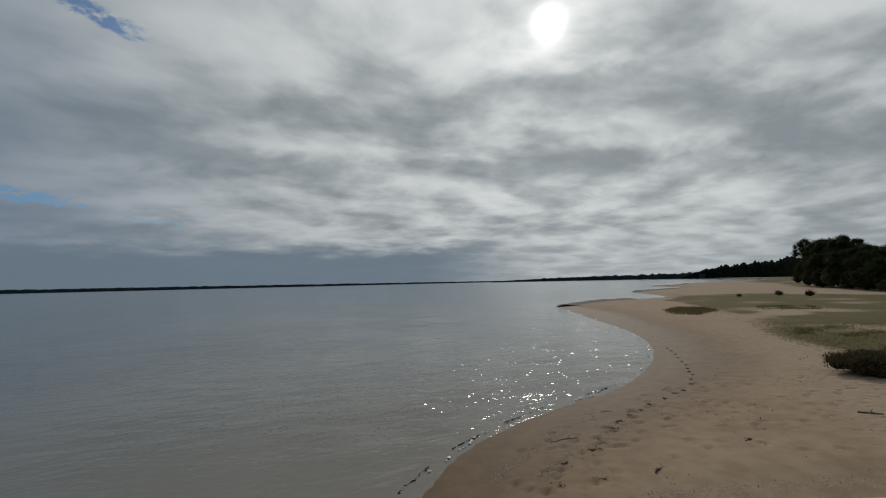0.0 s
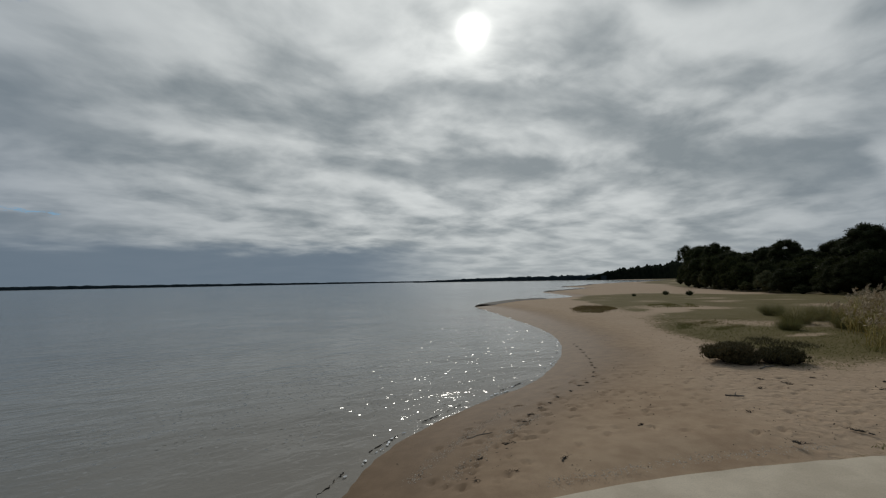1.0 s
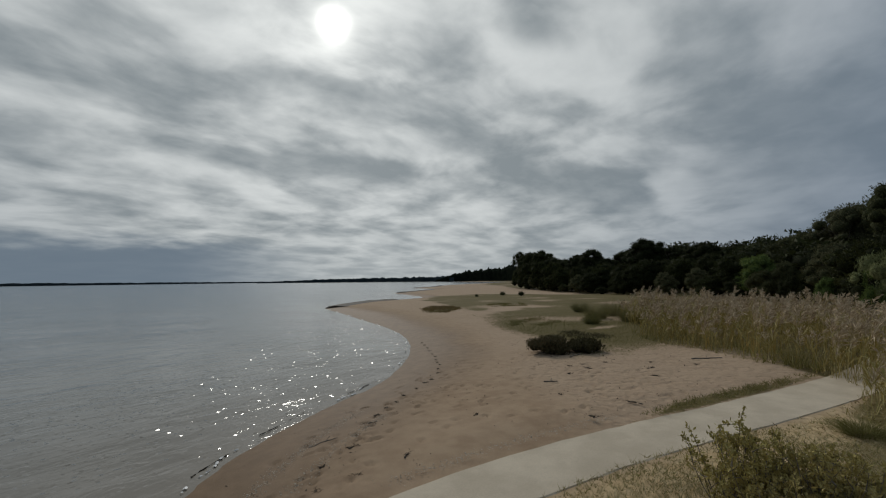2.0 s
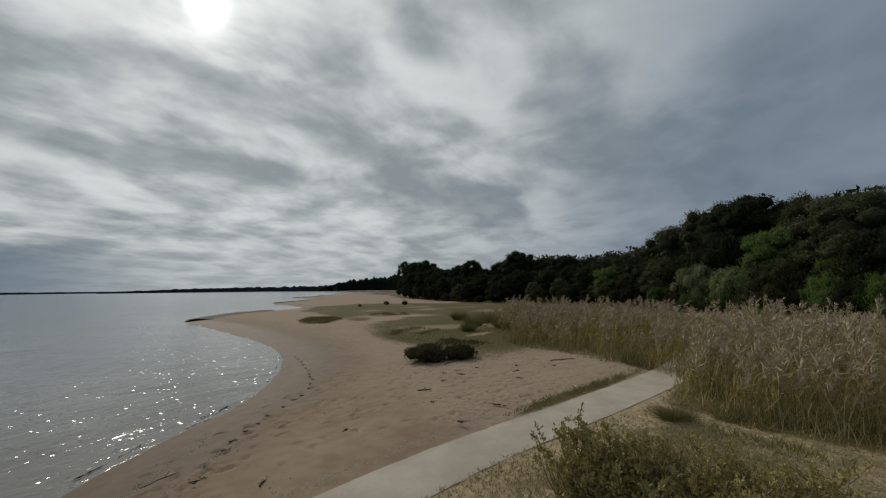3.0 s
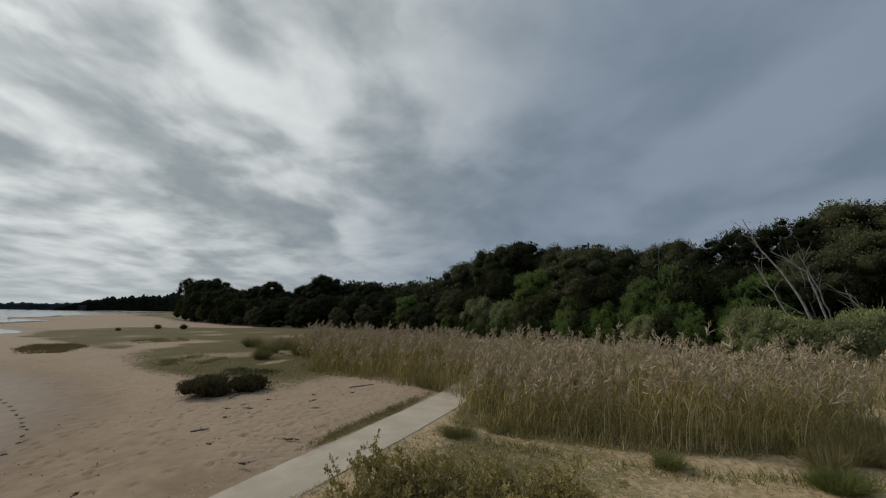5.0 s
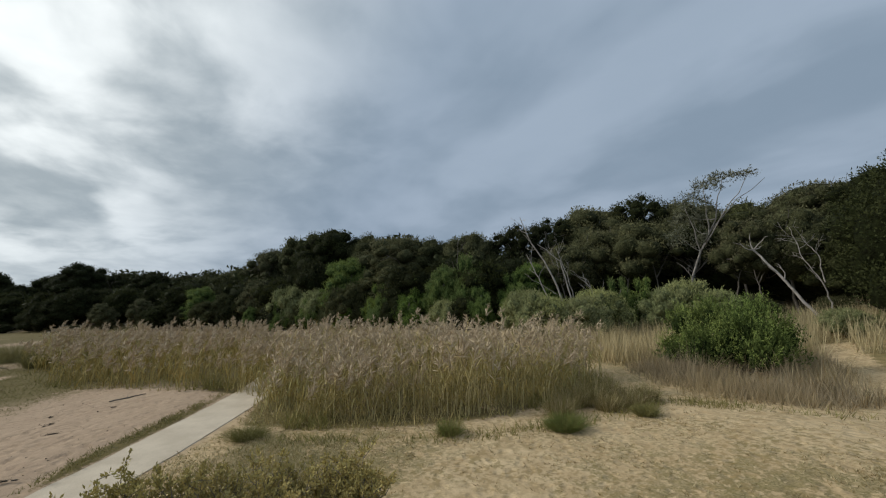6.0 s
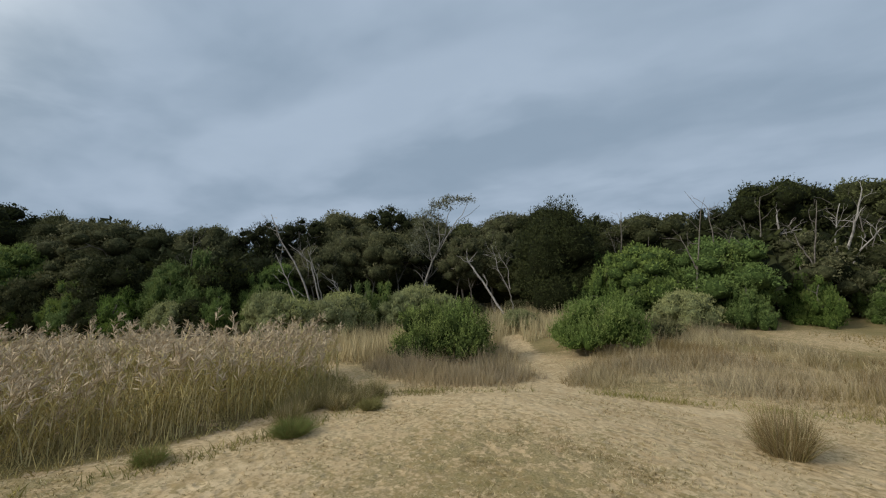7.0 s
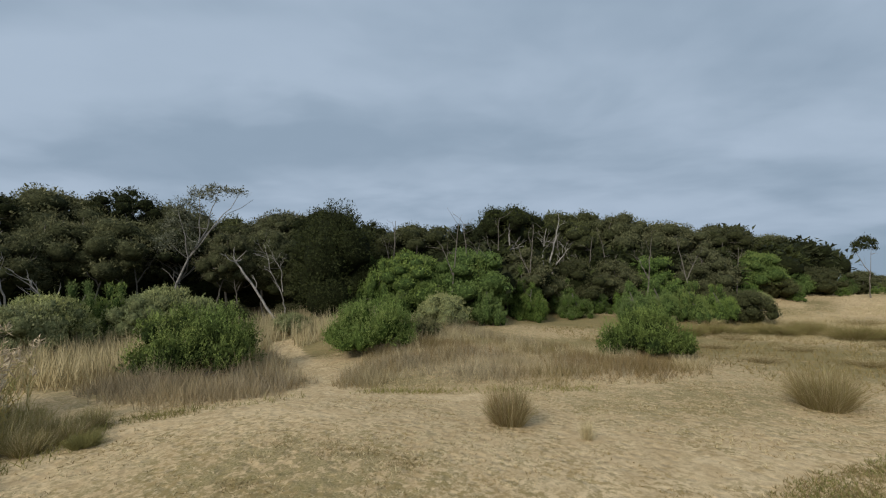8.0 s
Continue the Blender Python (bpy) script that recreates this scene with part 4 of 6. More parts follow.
# added filler bushes that close the wood beneath the crowns against sky gaps
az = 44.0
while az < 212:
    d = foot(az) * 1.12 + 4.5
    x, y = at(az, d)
    stand(FILLER, x, y, R.uniform(5.0, 6.4) if az < 200 else R.uniform(2.0, 3.0), R.uniform(1.1, 1.4))
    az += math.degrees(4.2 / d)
# second, taller filler row behind, closing gaps that still show sky
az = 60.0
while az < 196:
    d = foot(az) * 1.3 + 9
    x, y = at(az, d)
    stand(FILLER, x, y, R.uniform(9.5, 10.5) if 76 < az < 93 else R.uniform(7.0, 8.5), R.uniform(0.9, 1.1))
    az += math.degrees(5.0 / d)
# the bushes in front
EDGE = np.array([(41, 1.0), (49, 1.0), (61, 0.6), (70, 1.8), (82, 3.6), (89, 4.4), (95, 5.0), (103, 6.8), (107.5, 5.8), (109.5, 2.6), (111, 0.9), (114, 0.8), (120, 1.8), (127, 1.6), (137, -0.5), (143, 0.6),
                 (147, 4.6), (153, 5.6), (163, 5.8), (168, 5.2), (172, 3.8), (176, 2.8), (183, 1.9), (188, 2.6), (193, 0.2), (198, 0.4), (203, 0.2), (213, 0.0)])
for row in range(2):
    az = 42.0
    while az < 213:
        d = foot(az) + 0.4 + 2.2 * row
        x, y = at(az, d)
        e = np.interp(az, EDGE[:, 0], EDGE[:, 1]) * (0.55 if row == 0 else 1.0) - (0.5 if row == 0 else 0)
        top = EYE_Z + d * math.tan(radians(e)) + (R.uniform(-2.0, 2.2) if az < 68 else R.uniform(-1.0, 0.5))
        tall = max(top - ground_z(x, y), 1.2)
        # at the left mostly the darkened kind, for the same backlit shade
        kind = pick(MID, [0, 1, 4, 0.5]) if az < 60 else pick(MID, [1, 1, 5, 0.3]) if az < 76 else pick(LOW, [5, 2.5, 0.7, 1.8, 1.2] if az < 112 else [2, 1, 0.2, 5, 1.5] if az < 141 else [5, 3, 0.2, 1.2, 1.2])
        stand(kind, x, y, tall * R.uniform(0.85, 1.1), (R.uniform(0.9, 1.5) if az < 68 else R.uniform(0.75, 1.05)) * (3.2 / max(tall, 2)) ** 0.45)
        az += math.degrees(2.9 / d) * (R.uniform(0.6, 1.9) if az < 68 else R.uniform(0.8, 1.3))

# more bushes of the darkened kind along the hedge
for az_, d_, tall_ in [(71.5, 59.0, 3.4), (76.0, 52.5, 3.6), (79.5, 49.0, 3.0), (90.5, 39.5, 2.8), (100.0, 35.5, 3.0)]:
    stand(LOW[2], *at(az_, d_), tall_, 1.0)
# low bushes where the wood runs out on the sandy rise
for az_, d_, tall_, kind_ in [(194.5, 52.0, 2.6, 0), (196.8, 56.0, 3.0, 4), (198.8, 60.0, 3.4, 0), (200.6, 62.0, 3.2, 4), (202.4, 66.0, 2.8, 0), (205.5, 72.0, 2.4, 4)]:
    stand(LOW[kind_], *at(az_, d_), tall_, 1.25)
# sage and green bushes before the tall trees: bearing, distance, height of the top over the eye in degrees, kind
for az_, d_, up_, kind_ in [(108.6, 29.5, 1.8, 3), (110.6, 29.0, 0.8, 3), (112.6, 29.5, 0.4, 3), (115.4, 29.0, 0.6, 3), (117.2, 30.0, 1.6, 3), (119.2, 31.0, 3.2, 0), (121.8, 31.5, 3.0, 0),
                            (124.2, 31.0, 1.4, 3), (126.6, 31.5, 2.4, 3), (129.6, 32.0, 1.0, 3), (133.0, 32.5, 0.2, 4), (140.0, 31.0, -1.4, 3),
                            (183.4, 35.0, 1.6, 0), (186.2, 35.5, 2.0, 0), (189.4, 36.5, 1.6, 0), (192.2, 38.5, 1.1, 0), (194.8, 41.0, 0.2, 4)]:
    x, y = at(az_, d_)
    tall = EYE_Z + d_ * math.tan(radians(up_)) - ground_z(x, y)
    stand(LOW[kind_], x, y, tall, 0.85 * (3.2 / tall) ** 0.5)

# ---- trees that stand out ----
def single(name, label, x, y, lobes, mat, seed, bark=BARK, category="tree", **how):
    ob = tree_kind(name, label, lobes, mat, seed, bark, "", **how)
    ob["category"] = category
    ob.matrix_basis = pose(x, y, ground_z(x, y) - 0.6)
    return ob


gx, gy = at(145.6, 34)
single("dark_bushy_tree", "large dense dark green tree with a domed crown", gx, gy,
       [(0, 0, 7.5, 1.9, 1.9, 2.1), (-1.6, 0.4, 6.0, 1.8, 1.8, 2.0), (1.9, 0.3, 6.2, 1.9, 1.9, 1.9), (0.2, -1.6, 5.6, 1.9, 1.9, 2.0), (0, 1.5, 5.2, 2.0, 2.0, 2.2), (-1.8, -0.9, 3.8, 1.8, 1.8, 1.9),
        (2.2, -0.5, 3.7, 2.0, 2.0, 1.9), (0.4, -1.8, 2.8, 2.0, 2.0, 2.0), (-0.6, 1.6, 2.4, 2.2, 2.2, 1.8)], LEAF_DARKENED, 201, leaf=0.20, per_area=32, ragged=0.28)


def build_umbrella_tree():
    """Slender pale tree whose wind-swept head leans out over the wood."""
    x, y = at(127.2, 35)
    ob = thing("slender_tree", "slender pale-barked tree with a wind-swept leaning head", "tree")
    ob.matrix_basis = pose(x, y, ground_z(x, y) - 0.8, 0, 0, -127.2)
    r = np.random.default_rng(61)
    bag = Bag()
    # local axes: x to the viewer's right, y away
    trunk = np.array([(0, 0, -0.4), (0.1, 0, 2), (0.25, 0, 4.2), (0.9, 0, 6.0), (1.5, 0, 7.2), (2.0, 0, 8.2)])
    tube(bag, trunk, [0.11, 0.095, 0.08, 0.065, 0.05, 0.035], 7)
    tips = [(0.2, 0.3, 9.6), (1.4, -0.3, 10.8), (2.8, 0.2, 11.4), (4.2, 0, 11.2), (5.0, 0.2, 10.7), (0.6, 0.4, 8.6)]
    for k, tip in enumerate(tips):
        s = trunk[3 + min(k % 3, 2)]
        limb(bag, s, tip, 0.045, 0.014, r, 0.10, 7)
    for k in range(5):
        s = trunk[2 + k % 3]
        limb(bag, s, s + np.array([r.uniform(-1.4, 0.4), r.uniform(-0.4, 0.4), r.uniform(0.2, 1.4)]), 0.03, 0.008, r, 0.1, 5)
    part("trunk", bag.mesh("trunk", [PALE_BARK], True), ob)
    lobes = [(0.6, 0.2, 9.3, 1.1, 1.0, 0.9), (1.6, -0.2, 10.4, 0.9, 0.9, 0.6), (2.7, 0.2, 11.0, 1.0, 0.9, 0.42), (3.8, 0, 11.0, 0.7, 0.7, 0.30), (0.4, 0.2, 8.0, 0.9, 0.9, 1.0), (-0.4, 0.2, 6.8, 0.7, 0.7, 0.9), (1.0, 0.1, 6.6, 0.5, 0.5, 0.8)]
    part("crown", crown_mesh("crown", lobes, LEAF_ASH, 62, leaf=0.16, per_area=46, core=0.12, ragged=0.5), ob)


def build_dead(name, label, az, d, seed, stems, wood=DEADWOOD, twigs=7):
    """A dead tree or snag: bare bleached limbs, given from the viewer's side (right, away, up)."""
    x, y = at(az, d)
    ob = thing(name, label, "dead tree")
    ob.matrix_basis = pose(x, y, ground_z(x, y) - 0.7, 0, 0, -az)
    r = np.random.default_rng(seed)
    for pts, r0, r1 in stems:
        r0, r1 = r0 * 1.15, r1 * 1.15
        bag = Bag()
        pts = np.array(pts, float)
        f = np.linspace(0, len(pts) - 1, 4 * len(pts))
        p = np.stack([np.interp(f, np.arange(len(pts)), pts[:, k]) for k in range(3)], 1) + r.normal(size=(len(f), 3)) * 0.03
        tube(bag, p, np.linspace(r0, r1, len(p)), 6)
        for _ in range(twigs):
            q = p[r.integers(len(p) // 2, len(p))]
            e = q + unit(p[-1] - p[len(p) // 2] + r.normal(size=3) * 0.8 * np.linalg.norm(p[-1] - p[len(p) // 2])) * r.uniform(0.5, 1.5)
            t = limb(bag, q, e, r1 * 0.8, 0.006, r, 0.1, 5)
            limb(bag, t[3], t[3] + unit(e - q + r.normal(size=3) * 0.5) * 0.5, r1 * 0.5, 0.005, r, 0.1, 4)
        part("limb", bag.mesh("limb", [wood], True), ob)


build_umbrella_tree()
build_dead("dead_tree", "dead grey tree with bare bleached limbs leaning over the bushes", 112.5, 32.6, 71,
           [([(0.6, 0, 0.2), (0.3, 0, 2.4), (-0.6, 0, 5.0), (-1.9, 0.2, 7.2), (-2.6, 0.2, 9.2)], 0.086, 0.02), ([(0.7, 0, 0.2), (0.8, 0, 3.0), (0.2, 0.1, 5.6), (-1.4, 0, 7.0)], 0.072, 0.02),
            ([(0.5, 0.2, 0.4), (-0.6, 0, 2.4), (-1.4, 0, 4.4), (-2.2, 0, 6.2)], 0.065, 0.02), ([(0.9, 0, 0.2), (1.1, 0.2, 2.6), (0.6, 0.2, 4.6), (0.0, 0.3, 6.6)], 0.058, 0.015),
            ([(0.4, -0.2, 0.7), (1.6, -0.3, 0.9), (3.2, -0.4, 0.5)], 0.058, 0.02), ([(3.9, 0.2, 0.6), (2.9, 0.2, 2.4), (1.8, 0.2, 4.2)], 0.058, 0.03)])
build_dead("leaning_dead_trunk", "bare grey dead trunk leaning against the dark trees", 138.6, 34, 72,
           [([(0.6, -0.6, 0), (-0.8, -0.3, 2.2), (-2.2, 0, 4.4), (-3.0, 0.2, 5.6)], 0.094, 0.05), ([(0.5, 0.6, 0), (0.4, 0.2, 1.8), (0.2, -0.2, 3.2), (-0.6, -0.3, 4.8), (-1.0, -0.2, 6.4)], 0.05, 0.015), ([(0.2, -0.2, 3.3), (0.1, -0.3, 5.0), (-0.5, -0.2, 5.9)], 0.032, 0.012)])
build_dead("dead_tree", "forked pale dead trunk standing among dark trees", 172.6, 38, 73,
           [([(0, -0.5, 1.5), (0.3, -0.5, 4.0), (1.0, -0.4, 6.2), (1.6, -0.3, 8.6)], 0.108, 0.03), ([(0.1, -0.5, 2.4), (1.0, -0.5, 4.6), (2.2, -0.5, 6.2)], 0.072, 0.02), ([(0.2, -0.5, 4.0), (0.1, -0.5, 6.0), (0.5, -0.5, 8.0)], 0.050, 0.02)])
build_dead("dead_tree", "pale upright trunk standing among dark trees", 168.6, 39, 74, [([(0, -0.5, 1.5), (0.1, -0.5, 4.0), (-0.1, -0.5, 7.4)], 0.094, 0.05), ([(0, -0.5, 4.6), (0.6, -0.5, 6.2)], 0.043, 0.02)])
for k, (az_, tall_, lean_) in enumerate([(166.4, 8.6, 0.5), (175.2, 8.0, -0.4), (178.0, 7.4, 0.8), (181.0, 7.0, -0.6), (152.5, 8.4, 0.4), (118.5, 8.8, 0.5), (122.0, 8.4, -0.5), (115.8, 8.0, 0.4), (99.0, 8.0, 0.3),
                                      (113.6, 7.0, -1.6), (120.2, 7.6, 1.4), (124.3, 7.8, -0.9), (131.5, 7.2, 1.2), (134.0, 6.4, -0.7), (160.5, 7.6, 0.6), (163.4, 7.8, -0.6), (170.6, 8.2, 0.7), (185.0, 7.0, 0.6), (189.5, 6.6, -0.7), (194.0, 6.2, 0.5)]):
    d_ = foot(az_) * (1.07 if k < 9 else 1.035) + (2.6 if k < 9 else 1.6)
    build_dead("bare_tree", "thin pale bare tree standing among the crowns", az_, d_, 80 + k,
               [([(0, 0, 1.5), (lean_ * 0.3, 0, tall_ * 0.5), (lean_, 0, tall_)], 0.065, 0.018), ([(lean_ * 0.3, 0, tall_ * 0.5), (-lean_, 0.2, tall_ * 0.8)], 0.04, 0.012)], BARK, 5)
ux, uy = at(204.6, 60)
single("umbrella_pine", "lone tree with a flat spreading crown on bare stems", ux, uy,
       [(0, 0, 6.2, 1.1, 1.1, 0.42), (-1.2, 0.3, 5.9, 0.9, 0.9, 0.36), (1.3, -0.3, 5.8, 1.0, 1.0, 0.38), (0.4, 0.8, 5.5, 0.8, 0.8, 0.32), (2.0, 0.2, 5.2, 0.6, 0.6, 0.28), (-1.9, -0.2, 5.4, 0.5, 0.5, 0.25)],
       LEAF_DARKENED, 205, BARK, leaf=0.26, per_area=40, core=0.4, ragged=0.4).matrix_basis @= Matrix.Diagonal((0.42, 0.42, 1.0, 1.0))

# ---- bushes on the open ground ----
def bush(label, az, d, tall, wide, mat, seed, leaf=0.16, per_area=60, spiky=0.6, count=9, name="coastal_bush", sink=0.0, shoots=4.0, reach=3.0, tip=None):
    x, y = at(az, d)
    r = np.random.default_rng(seed)
    ob = thing(name, label, "bush")
    ob.matrix_basis = pose(x, y, ground_z(x, y) - sink, 0, 0, r.uniform(0, 360))
    lobes = sheaf(r, tall, wide, count + 15) if tip else billows(r, tall, wide, count + 9, -0.3)
    bag = Bag()
    for l in lobes[1:]:
        limb(bag, (0, 0, -0.2), (l[0], l[1], l[2]), 0.035, 0.012, r, 0.1)
    part("stems", bag.mesh("stems", [BARK], True), ob)
    part("foliage", crown_mesh("foliage", lobes, mat, seed + 1, leaf=leaf, per_area=per_area, spiky=spiky, core=0.62 if tip else 0.74, ragged=0.3, shoots=shoots, reach=reach, tip=tip), ob)
    return ob


bush("round green coastal bush with dense upright leaves", 130.4, 20.8, 2.75, 5.6, LEAF_DEEP, 301, 0.135, 62, 1.0, shoots=10.0, reach=4.6, tip=SHOOT)
bush("fresh green spreading bush beside the sandy track", 149.6, 22.4, 2.30, 5.2, LEAF_LIME, 303, 0.135, 62, 1.0, shoots=10.0, reach=4.6, tip=SHOOT)
bush("small olive bush beside a larger green one", 156.5, 24.5, 1.0, 2.2, LEAF_GREY, 305, 0.16, 60)
bush("dark green bush standing alone in dry heath", 184.0, 22.6, 2.0, 4.5, LEAF_DEEP, 307, 0.135, 62, 1.0, shoots=10.0, reach=4.6, tip=LEAF_GREEN)
bush("low brown rush-like mound of a bush on the sand", 44.6, 18.9, 0.62, 1.75, HUMMOCK, 309, 0.085, 210, 1.3, shoots=14.0, reach=2.0)
bush("low brown rush-like mound of a bush on the sand", 48.7, 19.2, 0.52, 1.35, HUMMOCK, 311, 0.085, 210, 1.3, shoots=14.0, reach=2.0)
for i, (az_, d_, h_) in enumerate([(38.5, 96, 0.65), (41, 92, 0.7), (35, 88, 0.4)]):
    bush("dark low bush on the meadow", az_, d_, h_, h_ * 1.7, LEAF_DARKENED if i % 2 else LEAF_GREY, 320 + i, 0.20, 40, 0.6, 5)


# ---- reeds ----
def scatter(poly, spacing, r, jitter=0.5):
    lo, hi = np.min(poly, 0), np.max(poly, 0)
    x, y = np.meshgrid(np.arange(lo[0], hi[0], spacing), np.arange(lo[1], hi[1], spacing))
    x = x.ravel() + r.uniform(-jitter, jitter, x.size) * spacing
    y = y.ravel() + r.uniform(-jitter, jitter, y.size) * spacing
    k = inside(x, y, poly)
    return x[k > 0], y[k > 0], k[k > 0]


def build_reeds(name, label, x, y, tall, r, plumes=0.72, leaves=7, wide=1.0, mats=(REED_STEM, REED_LEAF, PLUME, REED_GREEN)):
    """Reeds: bowed stems with long drooping leaves, greener below, and feathery heads that nod one way."""
    n = len(x)
    bag = Bag()
    base = np.stack([x, y, height(x, y) - 0.03], 1)
    bent = np.where(r.random(n) < 0.24, 2.8, 1.1)
    lean = np.stack([r.normal(0.08, 0.12, n) * bent, r.normal(-0.05, 0.12, n) * bent, np.zeros(n)], 1) * tall[:, None]
    top = base + lean + np.stack([np.zeros(n), np.zeros(n), tall], 1)
    sag = -lean * 0.25
    ribbons(bag, base, top, sag, 0.024 * wide, 3, 0, r)
    for k in range(leaves):
        green = k % 2
        f = (r.uniform(0.08, 0.62, n) if green else r.uniform(0.30, 0.95, n))[:, None]
        s = base + (top - base) * f + sag * f * (1 - f) * 4
        a = r.uniform(0, 2 * math.pi, n)
        out = np.stack([np.cos(a), np.sin(a), r.uniform(0.2, 1.5, n)], 1)
        e = s + unit(out) * r.uniform(0.22, 0.52, n)[:, None]
        ribbons(bag, s, e, np.array([0, 0, 0.12]), r.uniform(0.014, 0.030, n) * wide, 2, 3 if green else 1, r)
    if plumes:
        some = r.random(n) < plumes
        m = int(some.sum())
        t, ax = top[some], unit((top - base)[some] + np.stack([r.normal(0.25, 0.2, m), r.normal(-0.1, 0.2, m), np.zeros(m)], 1) * tall[some, None] * 0.4)
        size = r.uniform(0.26, 0.50, m)
        side = np.stack([r.normal(0.5, 0.3, m), r.normal(-0.35, 0.3, m), np.full(m, -0.25)], 1)
        for k in range(20):
            f = r.uniform(-0.3, 0.8, m)
            p = t + ax * (size * f)[:, None] + side * (size * f.clip(0) ** 2 * 0.5)[:, None]
            d = unit(ax * 0.8 + side * 0.6 + r.normal(size=(m, 3)) * 0.5)
            sprays(bag, p, d, r.normal(size=(m, 3)), size * (0.66 - 0.42 * f), size * 0.036 * wide, 2)
    tagged(new(name, bag.mesh(name, list(mats))), label, "reeds", kind="stuff")


rr = np.random.default_rng(77)
x, y, k = scatter(REEDS, 0.165, rr)
dist = np.hypot(x, y)
front = (k < 1.4) & (dist < 19)
keep = (front | (rr.random(len(x)) < np.where(dist < 19, 0.60, 0.34))) & (rr.random(len(x)) < np.clip(0.72 + 0.75 * wave_noise(x, y, 1.3, 53), 0.10, 1))
keep &= k > 0.45 + 0.45 * wave_noise(x, y, 1.6, 85)
x, y, k, dist = x[keep], y[keep], k[keep], dist[keep]
tall = (1.60 + 0.26 * wave_noise(x, y, 0.5, 51) + 0.42 * wave_noise(x, y, 1.9, 52) + rr.normal(-0.04, 0.33, len(x))) * (0.66 + 0.34 * ease(k, 0, 1.5))
tall = np.clip(tall * np.where(dist < 19, np.interp(y, [-3.5, 0.5, 3.5, 6.0], [0.96, 0.88, 0.72, 0.78]), 1.0), 0.5, 2.6)
near = dist < 19
build_reeds("reed_bed", "bed of straw-coloured reeds with feathery pinkish plumes", x[near], y[near], tall[near], rr)
build_reeds("reed_bed", "farther reeds in front of dark bushes", x[~near], y[~near], tall[~near] * 0.82, rr, 0.55, 5, 1.5, (REED_GREEN, REED_LEAF, PLUME, REED_GREEN))


# ---- grasses ----
def build_blades(name, label, x, y, tall, r, mats, width=0.012, blades=1, fan=0.35, segs=2, category="grass"):
    bag = Bag()
    for _ in range(blades):
        n = len(x)
        base = np.stack([x + r.normal(0, 0.02, n), y + r.normal(0, 0.02, n), height(x, y) - 0.01], 1)
        h = tall * r.uniform(0.55, 1.15, n)
        tip = base + np.stack([r.normal(0, fan, n) * h, r.normal(0, fan, n) * h, h], 1)
        slot = 0
        ribbons(bag, base, tip, np.zeros(3), width, segs, slot, r)
    tagged(new(name, bag.mesh(name, mats)), label, category, kind="stuff")


def thin_by(x, y, chance, r):
    k = r.random(len(x)) < chance
    return x[k], y[k]


rg = np.random.default_rng(91)
# rank grass at the feet of the reeds
x, y, k = scatter(REEDS, 0.13, rg)
foot_ = (k < 2.6) & (np.hypot(x, y) < 26) & (rg.random(len(x)) < np.clip(0.50 + 0.5 * wave_noise(x, y, 1.3, 54), 0.1, 1))
build_blades("reed_undergrowth", "straw-coloured grass standing among the reed stems", x[foot_], y[foot_], rg.uniform(0.15, 0.65, foot_.sum()) * np.interp(k[foot_], [0, 1], [0.45, 1.0]), rg, [REED_LEAF], 0.016, 3, 0.32, 2)
lush_ = foot_ & (k < 1.1) & (wave_noise(x, y, 1.0, 86) > 0.15)
build_blades("reed_undergrowth", "olive grass and herbs at the foot of the reeds", x[lush_], y[lush_], rg.uniform(0.12, 0.50, lush_.sum()), rg, [OLIVE], 0.020, 5, 0.42, 2)
# short dry turf over the sand
x, y, k = scatter(np.array([(-9, -19), (14, -19), (14, 4.6), (2, 4.6), (-3, -2), (-9, -8)]), 0.085, rg)
x, y = thin_by(x, y, np.clip(grass_mask(x, y) * 1.3 * (0.15 + 1.0 * (wave_noise(x, y, 1.5, 61) > 0.05)), 0, 1) * 0.6, rg)
free = np.abs(off_line(x, y, PATH_MID)) > 0.74
x, y = x[free], y[free]
half_ = rg.random(len(x)) < 0.55
build_blades("dry_turf", "short dry straw grass growing through sand", x[half_], y[half_], np.full(half_.sum(), 0.060), rg, [STRAW], 0.016, 3, 0.8, 1)
build_blades("ochre_turf", "short ochre-brown grass growing through sand", x[~half_], y[~half_], np.full((~half_).sum(), 0.055), rg, [OCHRE], 0.016, 3, 0.8, 1)
# ochre turf between the path and the reeds
x, y, k = scatter(np.array([(1.2, 4.2), (3, 4.75), (5, 4.92), (8, 4.66), (12.3, 3.95), (10.9, 2.2), (10.4, 0), (7.5, 1.0), (5.0, 2.0)]), 0.05, rg)
x, y = thin_by(x, y, ease(k, 0, 0.3) * np.clip(0.62 + 0.75 * wave_noise(x, y, 1.5, 71), 0, 1), rg)
build_blades("verge_turf", "ochre turf between the path and the reeds", x, y, rg.uniform(0.03, 0.12, len(x)), rg, [STRAW], 0.010, 3, 0.7, 1)
half_ = rg.random(len(x)) < 0.6
build_blades("verge_turf", "olive turf between the path and the reeds", x[half_], y[half_], rg.uniform(0.02, 0.10, half_.sum()), rg, [OLIVE], 0.010, 3, 0.7, 1)
# low cover on the sandy rise
x, y, k = scatter(np.array([(-6, -30), (-4, -46), (-14, -60), (-34, -62), (-30, -40), (-16, -28)]), 0.22, rg)
x, y = thin_by(x, y, np.clip(0.34 + 1.1 * wave_noise(x, y, 0.35, 72), 0.0, 0.95), rg)
build_blades("dune_grass", "short ochre grass on a sandy rise", x, y, rg.uniform(0.10, 0.30, len(x)), rg, [STRAW], 0.014, 7, 0.7, 1)
